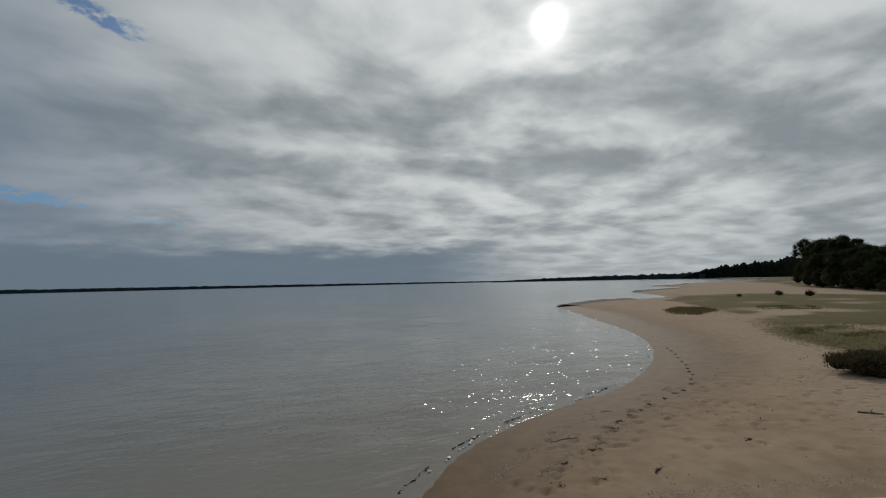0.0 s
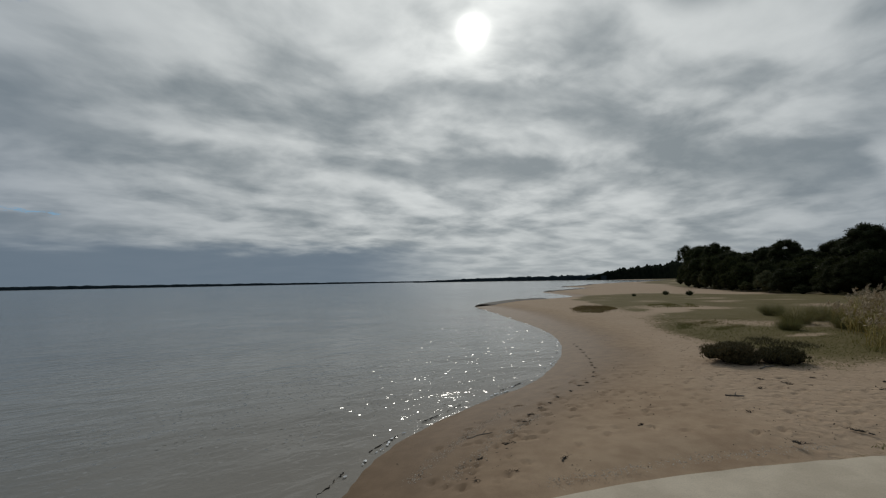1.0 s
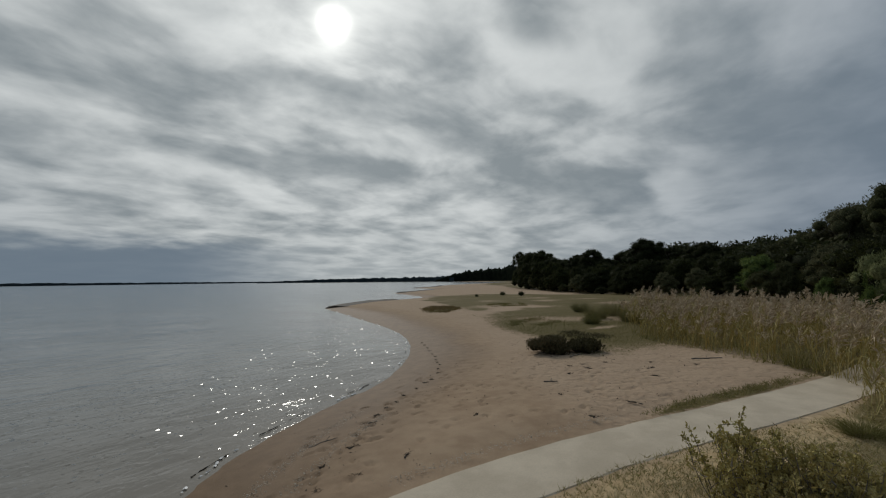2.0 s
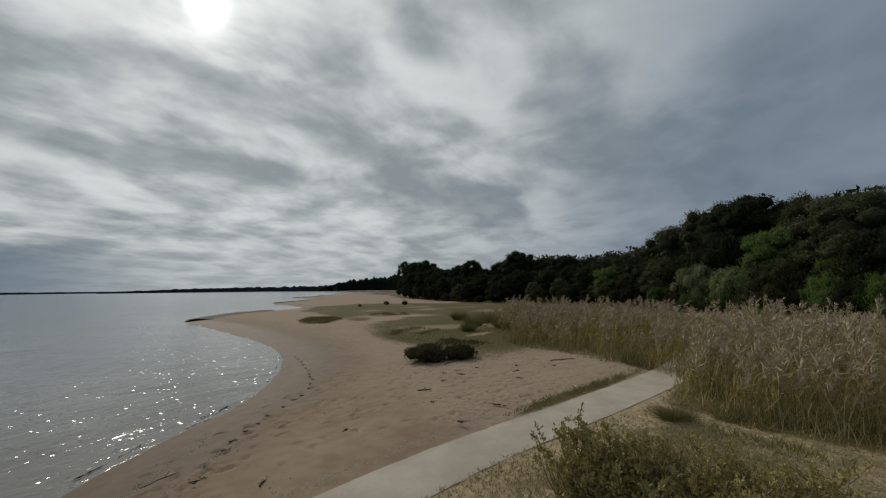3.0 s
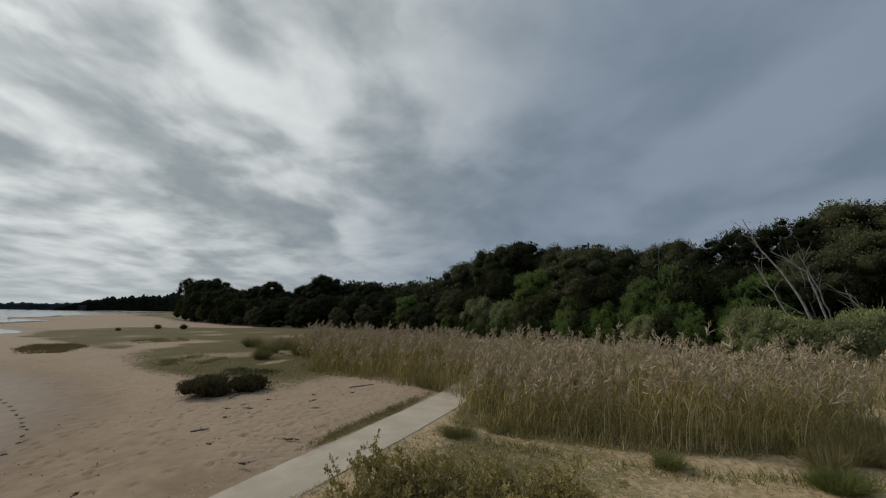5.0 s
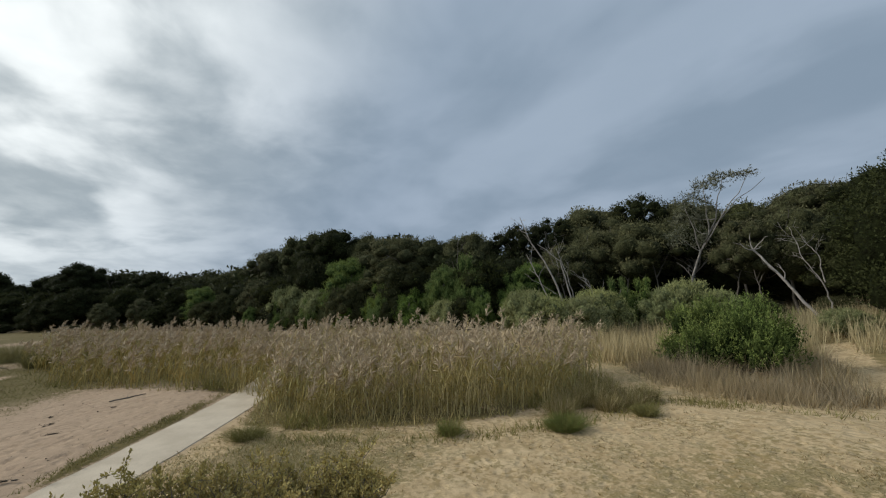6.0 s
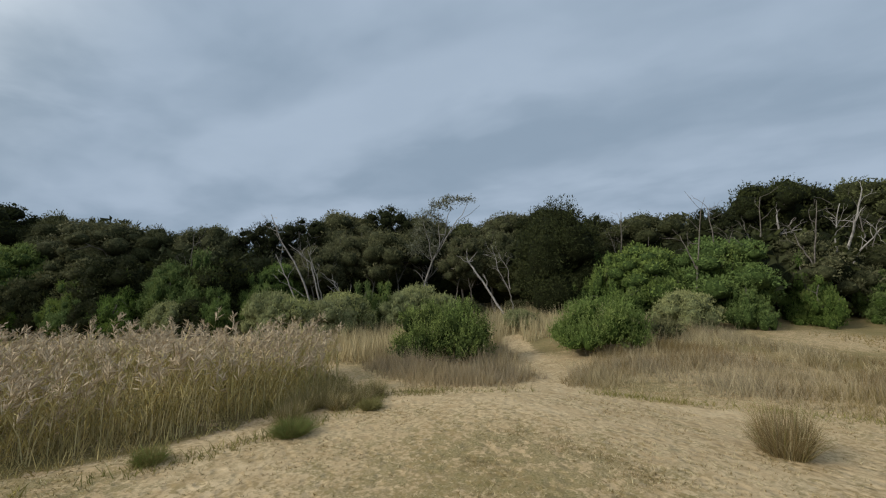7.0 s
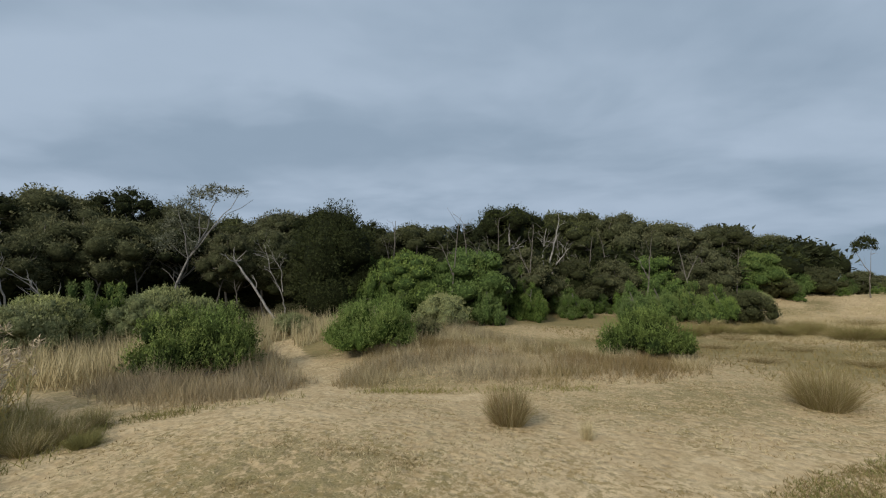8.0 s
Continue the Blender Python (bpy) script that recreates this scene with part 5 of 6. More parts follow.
# meadow beyond the beach
x, y, k = scatter(np.array(MEADOW[1:7] + [(30, 14), (26, 26), (19, 30)]), 0.11, rg)
x, y = thin_by(x, y, np.clip(grass_mask(x, y), 0, 1) * 0.8, rg)
build_blades("meadow_grass", "low olive meadow grass behind the beach", x, y, rg.uniform(0.03, 0.09, len(x)), rg, [OLIVE], 0.012, 4, 0.6, 1)
# brown mat of grass alone on the sand, and thin grass creeping out of the meadow
x, y, k = scatter(np.array(ISLET), 0.10, rg)
x, y = thin_by(x, y, ease(k, 0, 0.8) * np.clip(0.6 + 0.6 * wave_noise(x, y, 1.0, 77), 0.05, 1), rg)
build_blades("grass_mat", "low brown grass mat alone on the sand", x, y, rg.uniform(0.05, 0.22, len(x)), rg, [RUST], 0.03, 4, 0.5, 1)
for poly in ([(18, 22.5), (20, 20.5), (23, 21.5), (24, 25), (21, 26)], [(15.5, 15.5), (18, 13.5), (20.5, 15.5), (19.5, 18.5), (16.5, 18)], [(27, 36), (33, 36), (36, 41), (31, 43)]):
    x, y, k = scatter(np.array(poly, float), 0.09, rg)
    x, y = thin_by(x, y, ease(k, 0, 0.9) * np.clip(0.35 + 0.9 * wave_noise(x, y, 1.4, 78), 0.0, 1), rg)
    build_blades("creeping_grass", "dark olive grass creeping over the sand", x, y, rg.uniform(0.04, 0.20, len(x)), rg, [HUMMOCK if poly[0][0] < 17 else OLIVE], 0.022, 3, 0.6, 1)
x, y, k = scatter(np.array(STRIP), 0.045, rg)
x, y = thin_by(x, y, ease(k, 0.0, 0.2) * (0.45 + 0.5 * wave_noise(x, y, 3.0, 70)), rg)
build_blades("path_edge_grass", "dark grass strip along the sandy edge of the path", x, y, rg.uniform(0.04, 0.13, len(x)), rg, [OLIVE], 0.014, 2, 0.6, 1)
# grey heath on both sides of the sandy track
HEATH = [[(12.4, -7.9), (10.9, -9.0), (9.1, -10.8), (9.9, -13.4), (13.2, -16.3), (17, -19), (22, -17), (19, -10.5)],
         [(8.6, -11.9), (5.7, -13.3), (3.0, -14.6), (0.5, -15.4), (-3.5, -17), (-4.5, -21), (0, -24), (9, -27), (13, -21), (9.9, -14.8)]]
for poly in HEATH:
    x, y, k = scatter(np.array(poly), 0.105, rg)
    keep_ = rg.random(len(x)) < np.clip(0.62 + 0.7 * wave_noise(x, y, 0.9, 63), 0.06, 0.95) * ease(k + 0.45 * wave_noise(x, y, 1.1, 83), 0.0, 0.8)
    x, y = x[keep_], y[keep_]
    tall = np.clip(0.46 + 0.34 * wave_noise(x, y, 2.6, 67) + 0.12 * wave_noise(x, y, 0.7, 68), 0.06, 0.95) * rg.uniform(0.6, 1.2, len(x)) * (1.0 + 0.5 * ease(x, 7, 10)) * np.interp(k[keep_], [0, 1.1], [0.45, 1.0])
    own = rg.random(len(x)) < np.clip(0.55 + 0.5 * wave_noise(x, y, 0.45, 69) + 0.03 * (x - 6), 0.1, 0.95)
    build_blades("heath", "grey-mauve low heath beside the sandy track", x[own], y[own], tall[own], rg, [MAUVE], 0.014, 4, 0.34, 2, "heath")
    rusty = ~own & (wave_noise(x, y, 1.1, 76) > -0.1)
    straw_ = ~own & ~rusty
    build_blades("dry_rushes", "rust-brown dry rushes among the heath", x[rusty], y[rusty], tall[rusty], rg, [RUST], 0.014, 4, 0.32, 2, "rushes")
    build_blades("dry_rushes", "straw-coloured dry rushes among the heath", x[straw_], y[straw_], tall[straw_], rg, [STRAW], 0.014, 3, 0.36, 2, "rushes")
# olive fringe along the front of the heath
for poly in ([(12.2, -8.0), (10.5, -9.7), (8.9, -11.4), (8.1, -11.0), (9.4, -9.0), (11.3, -7.4)], [(8.0, -12.4), (5.4, -13.7), (2.5, -15.0), (0.5, -15.6), (0.4, -14.8), (2.2, -14.1), (5.0, -12.8), (7.6, -11.6)]):
    x, y, k = scatter(np.array(poly), 0.06, rg)
    x, y = thin_by(x, y, ease(k, 0, 0.3) * np.clip(0.5 + 0.6 * wave_noise(x, y, 1.8, 73), 0.05, 0.9), rg)
    build_blades("fringe_grass", "olive grass along the front of the heath", x, y, rg.uniform(0.05, 0.24, len(x)), rg, [OLIVE], 0.014, 2, 0.45, 2)
# taller golden grass behind the heath
GOLD = [[(17, -10), (22, -7), (30, -12), (33, -22), (27, -28), (22, -20), (18, -15)], [(13, -18.5), (19, -23.5), (24, -30), (16, -29), (10, -26), (11, -21)], [(-5, -16), (-2, -24), (6, -29), (-4, -38), (-13, -44), (-21, -42), (-18, -28), (-12, -19)]]
GOLD.append([(16, -18), (21, -15), (28, -21), (26, -29), (17, -31), (13, -25)])
for poly, tall in zip(GOLD, (1.25, 0.95, 0.20, 1.4)):
    x, y, k = scatter(np.array(poly), 0.15, rg)
    x, y = thin_by(x, y, np.clip(0.55 + 0.6 * wave_noise(x, y, 0.7, 64), 0.05, 0.9) * (0.45 if tall < 0.3 else 1.0) * ease(np.abs(off_line(x, y, TRACK)), 0.5, 0.9) * ease(k, 0, 1.5), rg)
    build_blades("tall_dry_grass", "tall golden dry grass in front of the wood", x, y, rg.uniform(0.6, 1.2, len(x)) * tall, rg, [OCHRE if tall < 0.3 else STRAW], 0.030, 3, 0.5 if tall < 0.3 else 0.22, 2)
# verge under the reeds
x, y, k = scatter(np.array([(15.5, 4.0), (12.4, 3.8), (11.2, 2.2), (10.7, 0), (10.5, -2), (11, -4), (12, -6.8), (11.5, -8.2), (10.2, -6.2), (9.6, -3), (9.7, 0.5), (10.4, 2.6), (12, 3.7)]), 0.055, rg)
x, y = thin_by(x, y, ease(k, 0.0, 0.7) * (0.6 + 0.6 * wave_noise(x, y, 1.6, 66)), rg)
build_blades("verge_grass", "olive grass along the foot of the reeds", x, y, rg.uniform(0.06, 0.26, len(x)), rg, [OLIVE], 0.016, 2, 0.45, 2)


def tussock(label, az, d, tall, wide, mats, seed, n=420, name="grass_tussock"):
    """A tuft of upright blades on its own crown of roots."""
    x0, y0 = at(az, d)
    r = np.random.default_rng(seed)
    ob = thing(name, label, "grass tuft", "tussocks on the sand")
    ob.matrix_basis = pose(x0, y0, ground_z(x0, y0))
    for slot, (mat, share) in enumerate(mats):
        bag = Bag()
        m = int(n * share * 2.4)
        a, q = r.uniform(0, 6.28, m), np.sqrt(r.random(m)) * wide * 0.22
        base = np.stack([np.cos(a) * q, np.sin(a) * q, np.full(m, -0.03)], 1)
        f = r.random(m) ** 0.75
        h = tall * (1 - 0.55 * f * f) * r.uniform(0.55, 1.08, m)
        a2 = a + r.normal(0, 0.5, m)
        out = np.stack([np.cos(a2), np.sin(a2), np.zeros(m)], 1) * (f * wide * 0.40)[:, None]
        tip = base + out + np.stack([np.zeros(m), np.zeros(m), h], 1)
        ribbons(bag, base, tip, out * -0.10 + r.normal(size=(m, 3)) * 0.05 + [0, 0, 0.03], r.uniform(0.004, 0.009, m), 3, 0, r)
        part("tuft", bag.mesh("tuft", [mat]), ob, "dry grey-brown blades" if slot else "")


tussock("tall brown rush tussock on bare sand", 166.6, 10.95, 1.15, 1.5, [(OLIVE, 0.1), (RUST, 0.65), (STRAW, 0.25)], 401, 800, "rush_tussock")
tussock("broad brown rush tussock on bare sand", 198.8, 15.5, 1.30, 2.2, [(OLIVE, 0.15), (RUST, 0.6), (STRAW, 0.25)], 403, 1100, "rush_tussock")
tussock("small thin straw tussock on bare sand", 175.6, 10.3, 0.50, 0.34, [(STRAW, 1.0)], 405, 120)
tussock("low fresh green tuft at the edge of the sand", 112.6, 10.9, 0.46, 1.25, [(LEAF_GREEN, 0.4), (OLIVE, 0.6)], 407, 700)
tussock("low green tuft at the foot of the reeds", 98.5, 10.5, 0.40, 0.9, [(LEAF_GREEN, 0.25), (OLIVE, 0.75)], 409, 420)
tussock("low green tuft beside the heath", 121.5, 12.3, 0.36, 0.9, [(OLIVE, 1.0)], 411, 500)
tussock("low green tuft at the reeds' corner", 74.5, 11.6, 0.34, 1.3, [(OLIVE, 1.0)], 413, 420)
for i, (az_, d_, h_) in enumerate([(113.5, 12.9, 0.8), (115.5, 13.3, 0.9), (117.5, 12.7, 0.6), (118.8, 13.6, 0.8), (120.5, 13.0, 0.55), (116.5, 14.4, 0.9), (112.0, 12.0, 0.7), (121.8, 14.0, 0.6)]):
    tussock("olive rush clump at the end of the reeds", az_, d_, h_, h_ * 1.7, [(OLIVE, 0.5), (STRAW, 0.3), (RUST, 0.2)], 480 + i, 380, "rush_tussock")
for i, (az_, d_, h_) in enumerate([(189.0, 31.0, 0.8), (191.2, 32.5, 0.9), (193.4, 33.0, 0.8), (195.6, 34.5, 1.0), (197.4, 34.0, 0.9), (199.4, 36.0, 1.0), (202.6, 33.5, 1.1), (204.4, 34.5, 0.9), (206.4, 33.0, 0.8)]):
    tussock("olive-brown rush clump on the sandy rise", az_, d_, h_, h_ * 2.8, [(OLIVE, 0.55), (RUST, 0.45)], 500 + i, 1100, "rush_tussock")
# olive-gold turf at the edge of the sand
x, y, k = scatter(np.array([(-0.6, -8.0), (-1.6, -8.5), (-2.5, -9.8), (-3.5, -10.6), (-4.9, -11.5), (-7.5, -10.5), (-6.5, -6.8), (-0.6, -7.6)]), 0.045, rg)
x, y = thin_by(x, y, ease(k, 0, 0.5) * np.clip(0.85 + 0.6 * wave_noise(x, y, 1.6, 79), 0.2, 1), rg)
half_ = rg.random(len(x)) < 0.5
build_blades("edge_turf", "olive-gold turf at the edge of the sand", x[half_], y[half_], rg.uniform(0.03, 0.13, half_.sum()), rg, [OLIVE], 0.014, 3, 0.6, 2)
build_blades("edge_turf", "ochre turf at the edge of the sand", x[~half_], y[~half_], rg.uniform(0.03, 0.13, (~half_).sum()), rg, [OCHRE], 0.014, 4, 0.6, 2)
# olive grass in patches on the sand
for az_, d_, wide_ in [(199.5, 8.7, 1.0), (205.0, 9.6, 1.3), (202.0, 7.4, 0.9), (186.0, 8.2, 0.5), (152.0, 8.6, 0.7), (143.0, 9.4, 0.8), (160.0, 7.6, 0.5), (136.0, 8.2, 0.5), (207.0, 12.0, 1.2)]:
    px_, py_ = at(az_, d_)
    ring = np.array([(px_ + wide_ * 1.3 * math.cos(a_), py_ + wide_ * 0.8 * math.sin(a_)) for a_ in np.linspace(0, 6.1, 12)])
    x, y, k = scatter(ring, 0.04, rg)
    x, y = thin_by(x, y, ease(k, 0, wide_ * 0.6) * np.clip(0.55 + 0.7 * wave_noise(x, y, 2.4, 75), 0.05, 1), rg)
    build_blades("grass_patch", "low olive grass patch growing on the sand", x, y, rg.uniform(0.02, 0.13, len(x)) if az_ > 190 else rg.uniform(0.02, 0.06, len(x)), rg, [OLIVE if az_ > 190 else OCHRE], 0.012, 2, 0.6, 2)

for i, (az_, d_, h_) in enumerate([(191, 27, 0.5), (193, 31, 0.6), (196.5, 37, 0.7), (199, 41, 0.7), (201.5, 35, 0.6), (203.5, 43, 0.8), (205, 31, 0.5), (190.5, 36, 0.7), (198, 27, 0.5), (195, 23, 0.45), (203, 24, 0.5), (206, 38, 0.7)]):
    tussock("ochre grass tussock among sandy hummocks", az_, d_, h_ * 0.8, h_ * 4.2, [(OCHRE, 0.6), (STRAW, 0.4)], 430 + i, 420)


for i, (az_, d_, h_) in enumerate([(48.5, 40, 1.1), (50.5, 34, 1.3), (52.5, 37, 1.4), (54.5, 32, 1.3), (57, 38, 1.5), (60, 36, 1.4), (49.8, 30, 0.8), (63, 34, 1.4)]):
    tussock("tall olive sedge clump on the meadow", az_, d_, h_, h_ * 2.1, [(OLIVE, 0.6), (LEAF_GREY, 0.4)], 450 + i, 700, "sedge_clump")


# ---- bush beside the path ----
def build_near_bush(label, az, d, tall, wide, stems, seed, mat):
    x0, y0 = at(az, d)
    r = np.random.default_rng(seed)
    ob = thing("twiggy_bush", label, "bush")
    ob.matrix_basis = pose(x0, y0, ground_z(x0, y0))
    twigs, leaves = Bag(), Bag()
    for _ in range(stems):
        a, q = r.uniform(0, 6.28), math.sqrt(r.random())
        h = tall * r.uniform(0.55, 1.05) * (1.05 - 0.35 * q)
        out = np.array([math.cos(a), math.sin(a), 0]) * q * wide * 0.5
        s, e = out * 0.25 + [0, 0, -0.05], out + [r.normal() * 0.08, r.normal() * 0.08, h]
        p = limb(twigs, s, e, 0.010, 0.003, r, 0.05, 6)
        ends = [p]
        for _ in range(4):
            q0 = p[r.integers(2, 6)]
            ends.append(limb(twigs, q0, q0 + unit(r.normal(size=3) * 0.6 + [0, 0, 1.0]) * r.uniform(0.15, 0.35), 0.005, 0.002, r, 0.05, 4))
        for line in ends:
            m = 27
            f = r.uniform(0.30, 1.0, m) * (len(line) - 1)
            c = np.stack([np.interp(f, np.arange(len(line)), line[:, k]) for k in range(3)], 1)
            ax = unit(r.normal(size=(m, 3)) + [0, 0, 0.9])
            sprays(leaves, c + r.normal(size=(m, 3)) * 0.015, ax, r.normal(size=(m, 3)), r.uniform(0.03, 0.075, m), r.uniform(0.009, 0.017, m))
    part("framework", twigs.mesh("framework", [BARK], True), ob)
    part("foliage", leaves.mesh("foliage", [mat]), ob, "small narrow olive-green leaves")


build_near_bush("twiggy olive bush with small leaves beside the path", 64.5, 6.4, 1.30, 0.9, 40, 501, TWIG_GREEN)
build_near_bush("dense olive bush with small leaves beside the path", 71.0, 6.3, 1.12, 1.3, 90, 503, TWIG_GREEN)
build_near_bush("dense green bush with small leaves beside the path", 78.5, 6.5, 1.02, 1.2, 90, 504, TWIG_GREEN)
build_near_bush("low olive bush with small leaves beside the path", 87.0, 6.8, 0.85, 1.1, 70, 505, TWIG_GREEN)

# ---- things washed up on the beach ----
def weed(x, y, size, seed, label="dark clump of dried weed on the sand", name="dried_weed"):
    r = np.random.default_rng(seed)
    bag = Bag()
    for _ in range(5):
        c = np.array([r.normal() * size * 0.55, r.normal() * size * 0.22, 0.004])
        lump(bag, c, np.array([size * r.uniform(0.2, 0.5), size * r.uniform(0.08, 0.2), size * 0.07]), r, 0.3)
    m = 24
    b = np.c_[r.normal(size=(m, 2)) * [size * 0.6, size * 0.3], np.full(m, 0.004)]
    ribbons(bag, b, b + np.c_[r.normal(size=(m, 2)) * size * 0.5, r.uniform(0.0, 0.03, m)], np.array([0, 0, 0.02]), 0.008, 2, 0, r)
    ob = new(name, bag.mesh(name, [WRACK], True))
    ob.matrix_basis = pose(x, y, ground_z(x, y) + 0.004, 0, 0, r.uniform(0, 360))
    return tagged(ob, label, "washed-up weed", "weed along the tideline")


TIDE = [(3.82, 9.99), (4.66, 10.96), (5.1, 11.3), (6.92, 12.97), (7.3, 13.2), (8.0, 14.0), (8.9, 15.4), (9.4, 16.6), (10.1, 18.2), (10.9, 20.2), (11.6, 22.2), (2.2, 8.2), (2.6, 7.4), (3.0, 8.7), (6.0, 8.6),
        (8.8, 8.6), (12.6, 8.3), (5.6, 11.9), (6.3, 12.4), (8.4, 14.7), (9.1, 16.0), (9.8, 17.4), (10.5, 19.2), (11.3, 21.3), (4.2, 10.5), (1.9, 7.3), (3.6, 7.5), (12.0, 10.4), (14.4, 9.6), (13.2, 10.6), (15.2, 8.4), (10.9, 10.2), (13.6, 9.0), (11.8, 11.0), (7.9, 6.75), (9.6, 6.9)]
for i, (x_, y_) in enumerate(TIDE):
    weed(x_, y_, R.uniform(0.06, 0.15) if y_ < 14 else R.uniform(0.05, 0.09), 600 + i)


def driftwood(label, pts, r0, r1, seed):
    bag = Bag()
    r = np.random.default_rng(seed)
    p = np.array(pts, float)
    f = np.linspace(0, len(p) - 1, 9)
    q = np.stack([np.interp(f, np.arange(len(p)), p[:, k]) for k in range(2)], 1) + r.normal(size=(9, 2)) * 0.02
    z = height(q[:, 0], q[:, 1]) + r0 * 0.7
    tube(bag, np.c_[q, z], np.linspace(r0, r1, 9) * r.uniform(0.8, 1.2, 9), 7)
    limb(bag, (*q[4], z[4]), (q[4][0] + 0.15, q[4][1] + 0.10, z[4] + 0.06), r1, 0.006, r, 0.1, 4)
    tagged(new("driftwood", bag.mesh("driftwood", [BARK], True)), label, "driftwood")


driftwood("dark piece of driftwood lying on the sand", [(9.5, 9.95), (9.85, 9.72)], 0.020, 0.012, 1)
driftwood("thin dark stick lying by the tideline", [(2.3, 9.5), (2.6, 9.6), (2.9, 9.6)], 0.011, 0.006, 2)
driftwood("dark branch lying before a low bush", [(12.9, 12.1), (13.8, 12.3)], 0.03, 0.015, 3)
driftwood("thin stick lying at the foot of the reeds", [(16.0, 9.0), (17.0, 8.4)], 0.025, 0.012, 4)


def build_shells():
    """Pale shell grit in a line along the path's edge and up the beach."""
    r = np.random.default_rng(9)
    bag = Bag()
    f = np.sort(r.uniform(0, 1, 1500))
    lines = [np.array([(1.2, 6.9), (3.5, 6.75), (6, 6.65), (8.3, 6.45)]), np.array([(1.5, 7.6), (3.0, 9.3), (4.4, 10.4)]), np.array([(0.8, 7.9), (2.4, 9.8), (4.2, 11.6)])]
    for k, ln in enumerate(lines):
        g = r.uniform(0, len(ln) - 1, 900)
        x = np.interp(g, np.arange(len(ln)), ln[:, 0]) + r.normal(0, 0.10, 900)
        y = np.interp(g, np.arange(len(ln)), ln[:, 1]) + r.normal(0, 0.10, 900)
        p = np.stack([x, y, height(x, y) + 0.004], 1)
        sprays(bag, p, unit(r.normal(size=(900, 3)) * [1, 1, 0.2]), np.array([[0, 0, 1.0]]) + r.normal(size=(900, 3)) * 0.3, r.uniform(0.015, 0.045, 900), r.uniform(0.006, 0.016, 900))
    tagged(new("shell_grit", bag.mesh("shell_grit", [SHELL])), "broken pale shells scattered over damp sand", "shells", kind="stuff")


def build_foam():
    """Thin broken line of foam where the ripples reach the sand."""
    r = np.random.default_rng(19)
    bag = Bag()
    line = COAST[(COAST[:, 1] > 3) & (COAST[:, 1] < 70)]
    seg = np.concatenate([[0], np.cumsum(np.hypot(*np.diff(line, axis=0).T))])
    s = np.arange(0, seg[-1], 0.05)
    x, y = np.interp(s, seg, line[:, 0]), np.interp(s, seg, line[:, 1])
    t = unit(np.stack([np.gradient(x), np.gradient(y)], 1))
    nrm = np.stack([t[:, 1], -t[:, 0]], 1)
    off = 0.06 * np.sin(s * 2.1) + 0.05 * np.sin(s * 5.3 + 1)
    w = np.clip(-0.002 + 0.016 * np.sin(s * 1.1) + 0.016 * r.normal(size=len(s)), 0.0, 0.07) * (1 + s / 50)
    c = np.stack([x, y], 1) + nrm * (off + 0.05)[:, None]
    a, b = c - nrm * w[:, None], c + nrm * w[:, None]
    v = np.concatenate([np.c_[a, height(a[:, 0], a[:, 1]).clip(0.0) + 0.022], np.c_[c, height(c[:, 0], c[:, 1]).clip(0.0) + 0.034], np.c_[b, height(b[:, 0], b[:, 1]).clip(0.0) + 0.020]])
    n = len(s)
    i = np.arange(n - 1)[(w[:-1] > 0.006) & (w[1:] > 0.006)]
    bag.add(v, np.concatenate([np.stack([i, i + 1, n + i + 1, n + i], 1), np.stack([n + i, n + i + 1, 2 * n + i + 1, 2 * n + i], 1)]))
    tagged(new("foam_line", bag.mesh("foam_line", [FOAM])), "thin broken line of white foam along the waterline", "foam", kind="stuff")


def build_bits():
    """Dark bits of weed and twig strewn over the beach, thickest along old tidelines."""
    r = np.random.default_rng(29)
    bag = Bag()
    x, y = r.uniform(-0.5, 16, 9000), r.uniform(6.6, 26, 9000)
    d = inland(x, y)
    want = 0.10 + 0.55 * np.exp(-((d - 3.0 - 0.4 * wave_noise(x, y, 0.6, 81)) / 0.22) ** 2) + 0.30 * np.exp(-((d - 4.6) / 0.4) ** 2) + 0.25 * ease(x - 0.45 * (y - 7), 6.5, 9)
    k = (d > 0.8) & (r.random(9000) < want * np.clip(0.6 + 0.7 * wave_noise(x, y, 1.2, 82), 0, 1)) & (np.abs(off_line(x, y, PATH_MID)) > 0.85)
    x, y = x[k], y[k]
    n = len(x)
    p = np.stack([x, y, height(x, y) + 0.008], 1)
    sprays(bag, p, unit(r.normal(size=(n, 3)) * [1, 1, 0.25]), np.array([[0, 0, 1.0]]) + r.normal(size=(n, 3)) * 0.4, r.uniform(0.015, 0.075, n), r.uniform(0.006, 0.020, n))
    tagged(new("beach_litter", bag.mesh("beach_litter", [WRACK])), "dark bits of weed and twig strewn over the sand", "beach litter", kind="stuff")


build_bits()
build_shells()
build_foam()


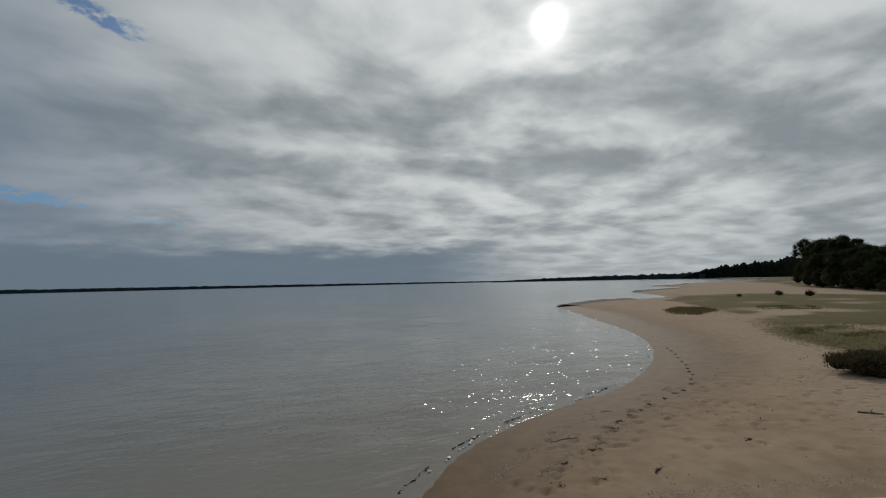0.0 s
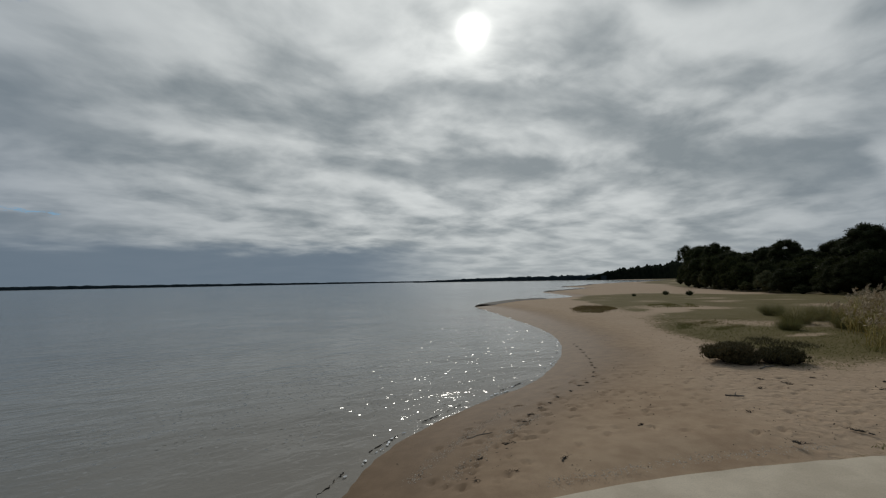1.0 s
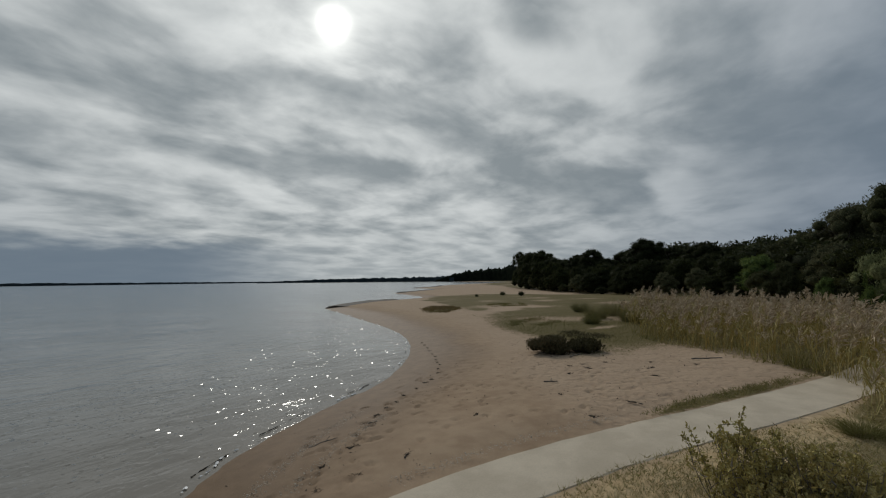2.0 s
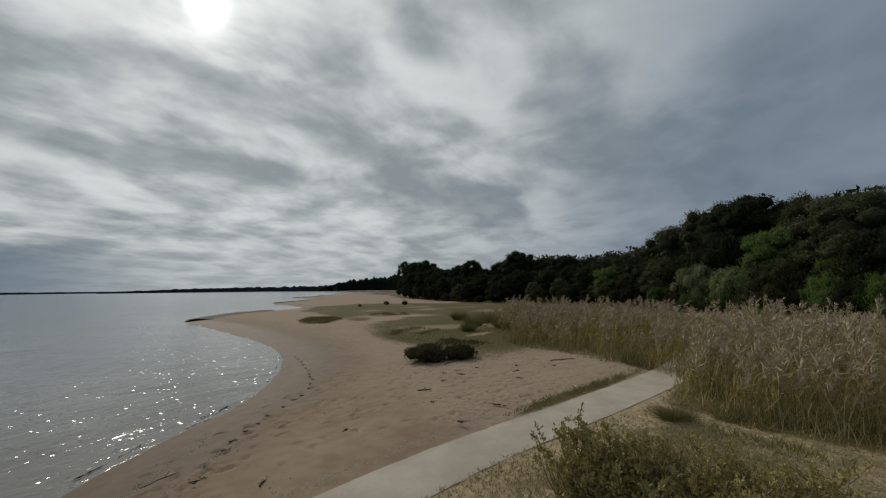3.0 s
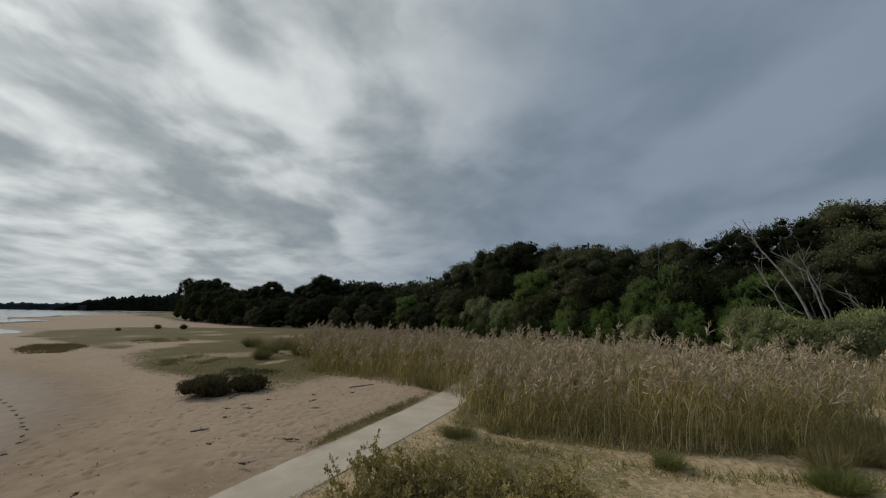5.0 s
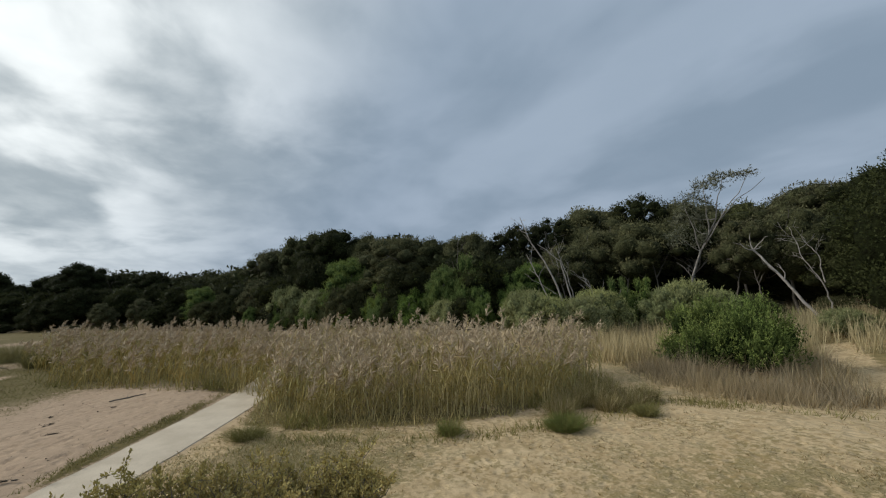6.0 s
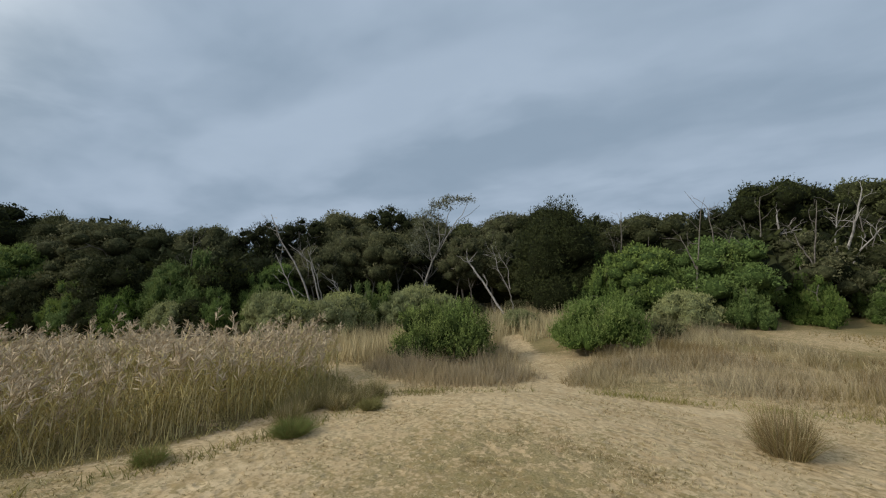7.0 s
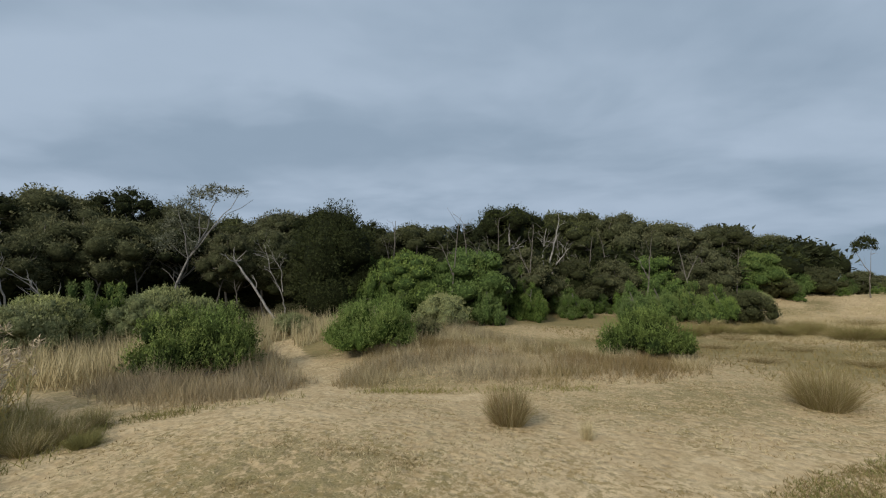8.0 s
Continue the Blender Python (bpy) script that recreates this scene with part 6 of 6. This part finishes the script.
def build_bank(pts, seed):
    """Low dark bank of dried weed along the lake side of a spit."""
    r = np.random.default_rng(seed)
    p = smooth_line(np.array(pts, float), 3)
    t = unit(np.gradient(p, axis=0))
    nrm = np.stack([t[:, 1], -t[:, 0]], 1)
    rows = []
    for o, h in ((-0.6, 0.0), (-0.2, 0.16), (0.6, 0.22), (1.6, 0.10), (2.6, -0.02)):
        xy = p + nrm * (o + 0.6)
        rows.append(np.c_[xy, height(xy[:, 0], xy[:, 1]).clip(0) + h * r.uniform(0.6, 1.3, len(p)) + 0.01])
    v = np.stack(rows, 1)
    n = len(p)
    i, j = np.meshgrid(np.arange(n - 1), np.arange(4), indexing="ij")
    q = np.stack([i * 5 + j, i * 5 + j + 1, (i + 1) * 5 + j + 1, (i + 1) * 5 + j], -1).reshape(-1, 4)
    tagged(new("weed_bank", mesh_from("weed_bank", v.reshape(-1, 3), [q], [WRACK], smooth=True)), "low dark bank of dried weed along a sand spit", "washed-up weed", kind="stuff")


build_bank([(15.9, 59.5), (16.4, 62), (20.3, 67), (26.6, 74.8), (33, 77.2)], 1)
build_bank([(53.2, 119), (55, 123.2), (62.4, 129.8), (79, 146)], 2)
build_bank([(95.8, 193), (98.6, 197.6), (101.6, 198.6), (116, 208.8), (146, 255)], 3)


def wavelet_line(pts, seed):
    """A dark strand, added for a wavelet's dark line in the water's edge."""
    r = np.random.default_rng(seed)
    p = smooth_line(np.array(pts, float), 3)
    p = p + r.normal(size=p.shape) * 0.02
    bag = Bag()
    # the strand's dark colour paints the shaded line of the wavelet
    tube(bag, np.c_[p, np.full(len(p), 0.015)], np.clip(r.uniform(-0.006, 0.018, len(p)), 0.001, 1), 5)
    tagged(new("weed_strand", bag.mesh("weed_strand", [WRACK], True)), "thin dark strand standing in for a wavelet's dark line", "washed-up weed", "weed along the tideline")


wavelet_line([(0.1, 9.9), (0.5, 10.4), (0.8, 10.75)], 1)
wavelet_line([(1.5, 11.6), (2.2, 12.2), (2.9, 12.9)], 2)
wavelet_line([(4.6, 14.2), (5.2, 14.6), (5.6, 14.95)], 3)
wavelet_line([(-0.9, 7.9), (-0.7, 8.4), (-0.4, 9.0)], 4)
wavelet_line([(9.6, 20.2), (10.0, 21.0)], 5)
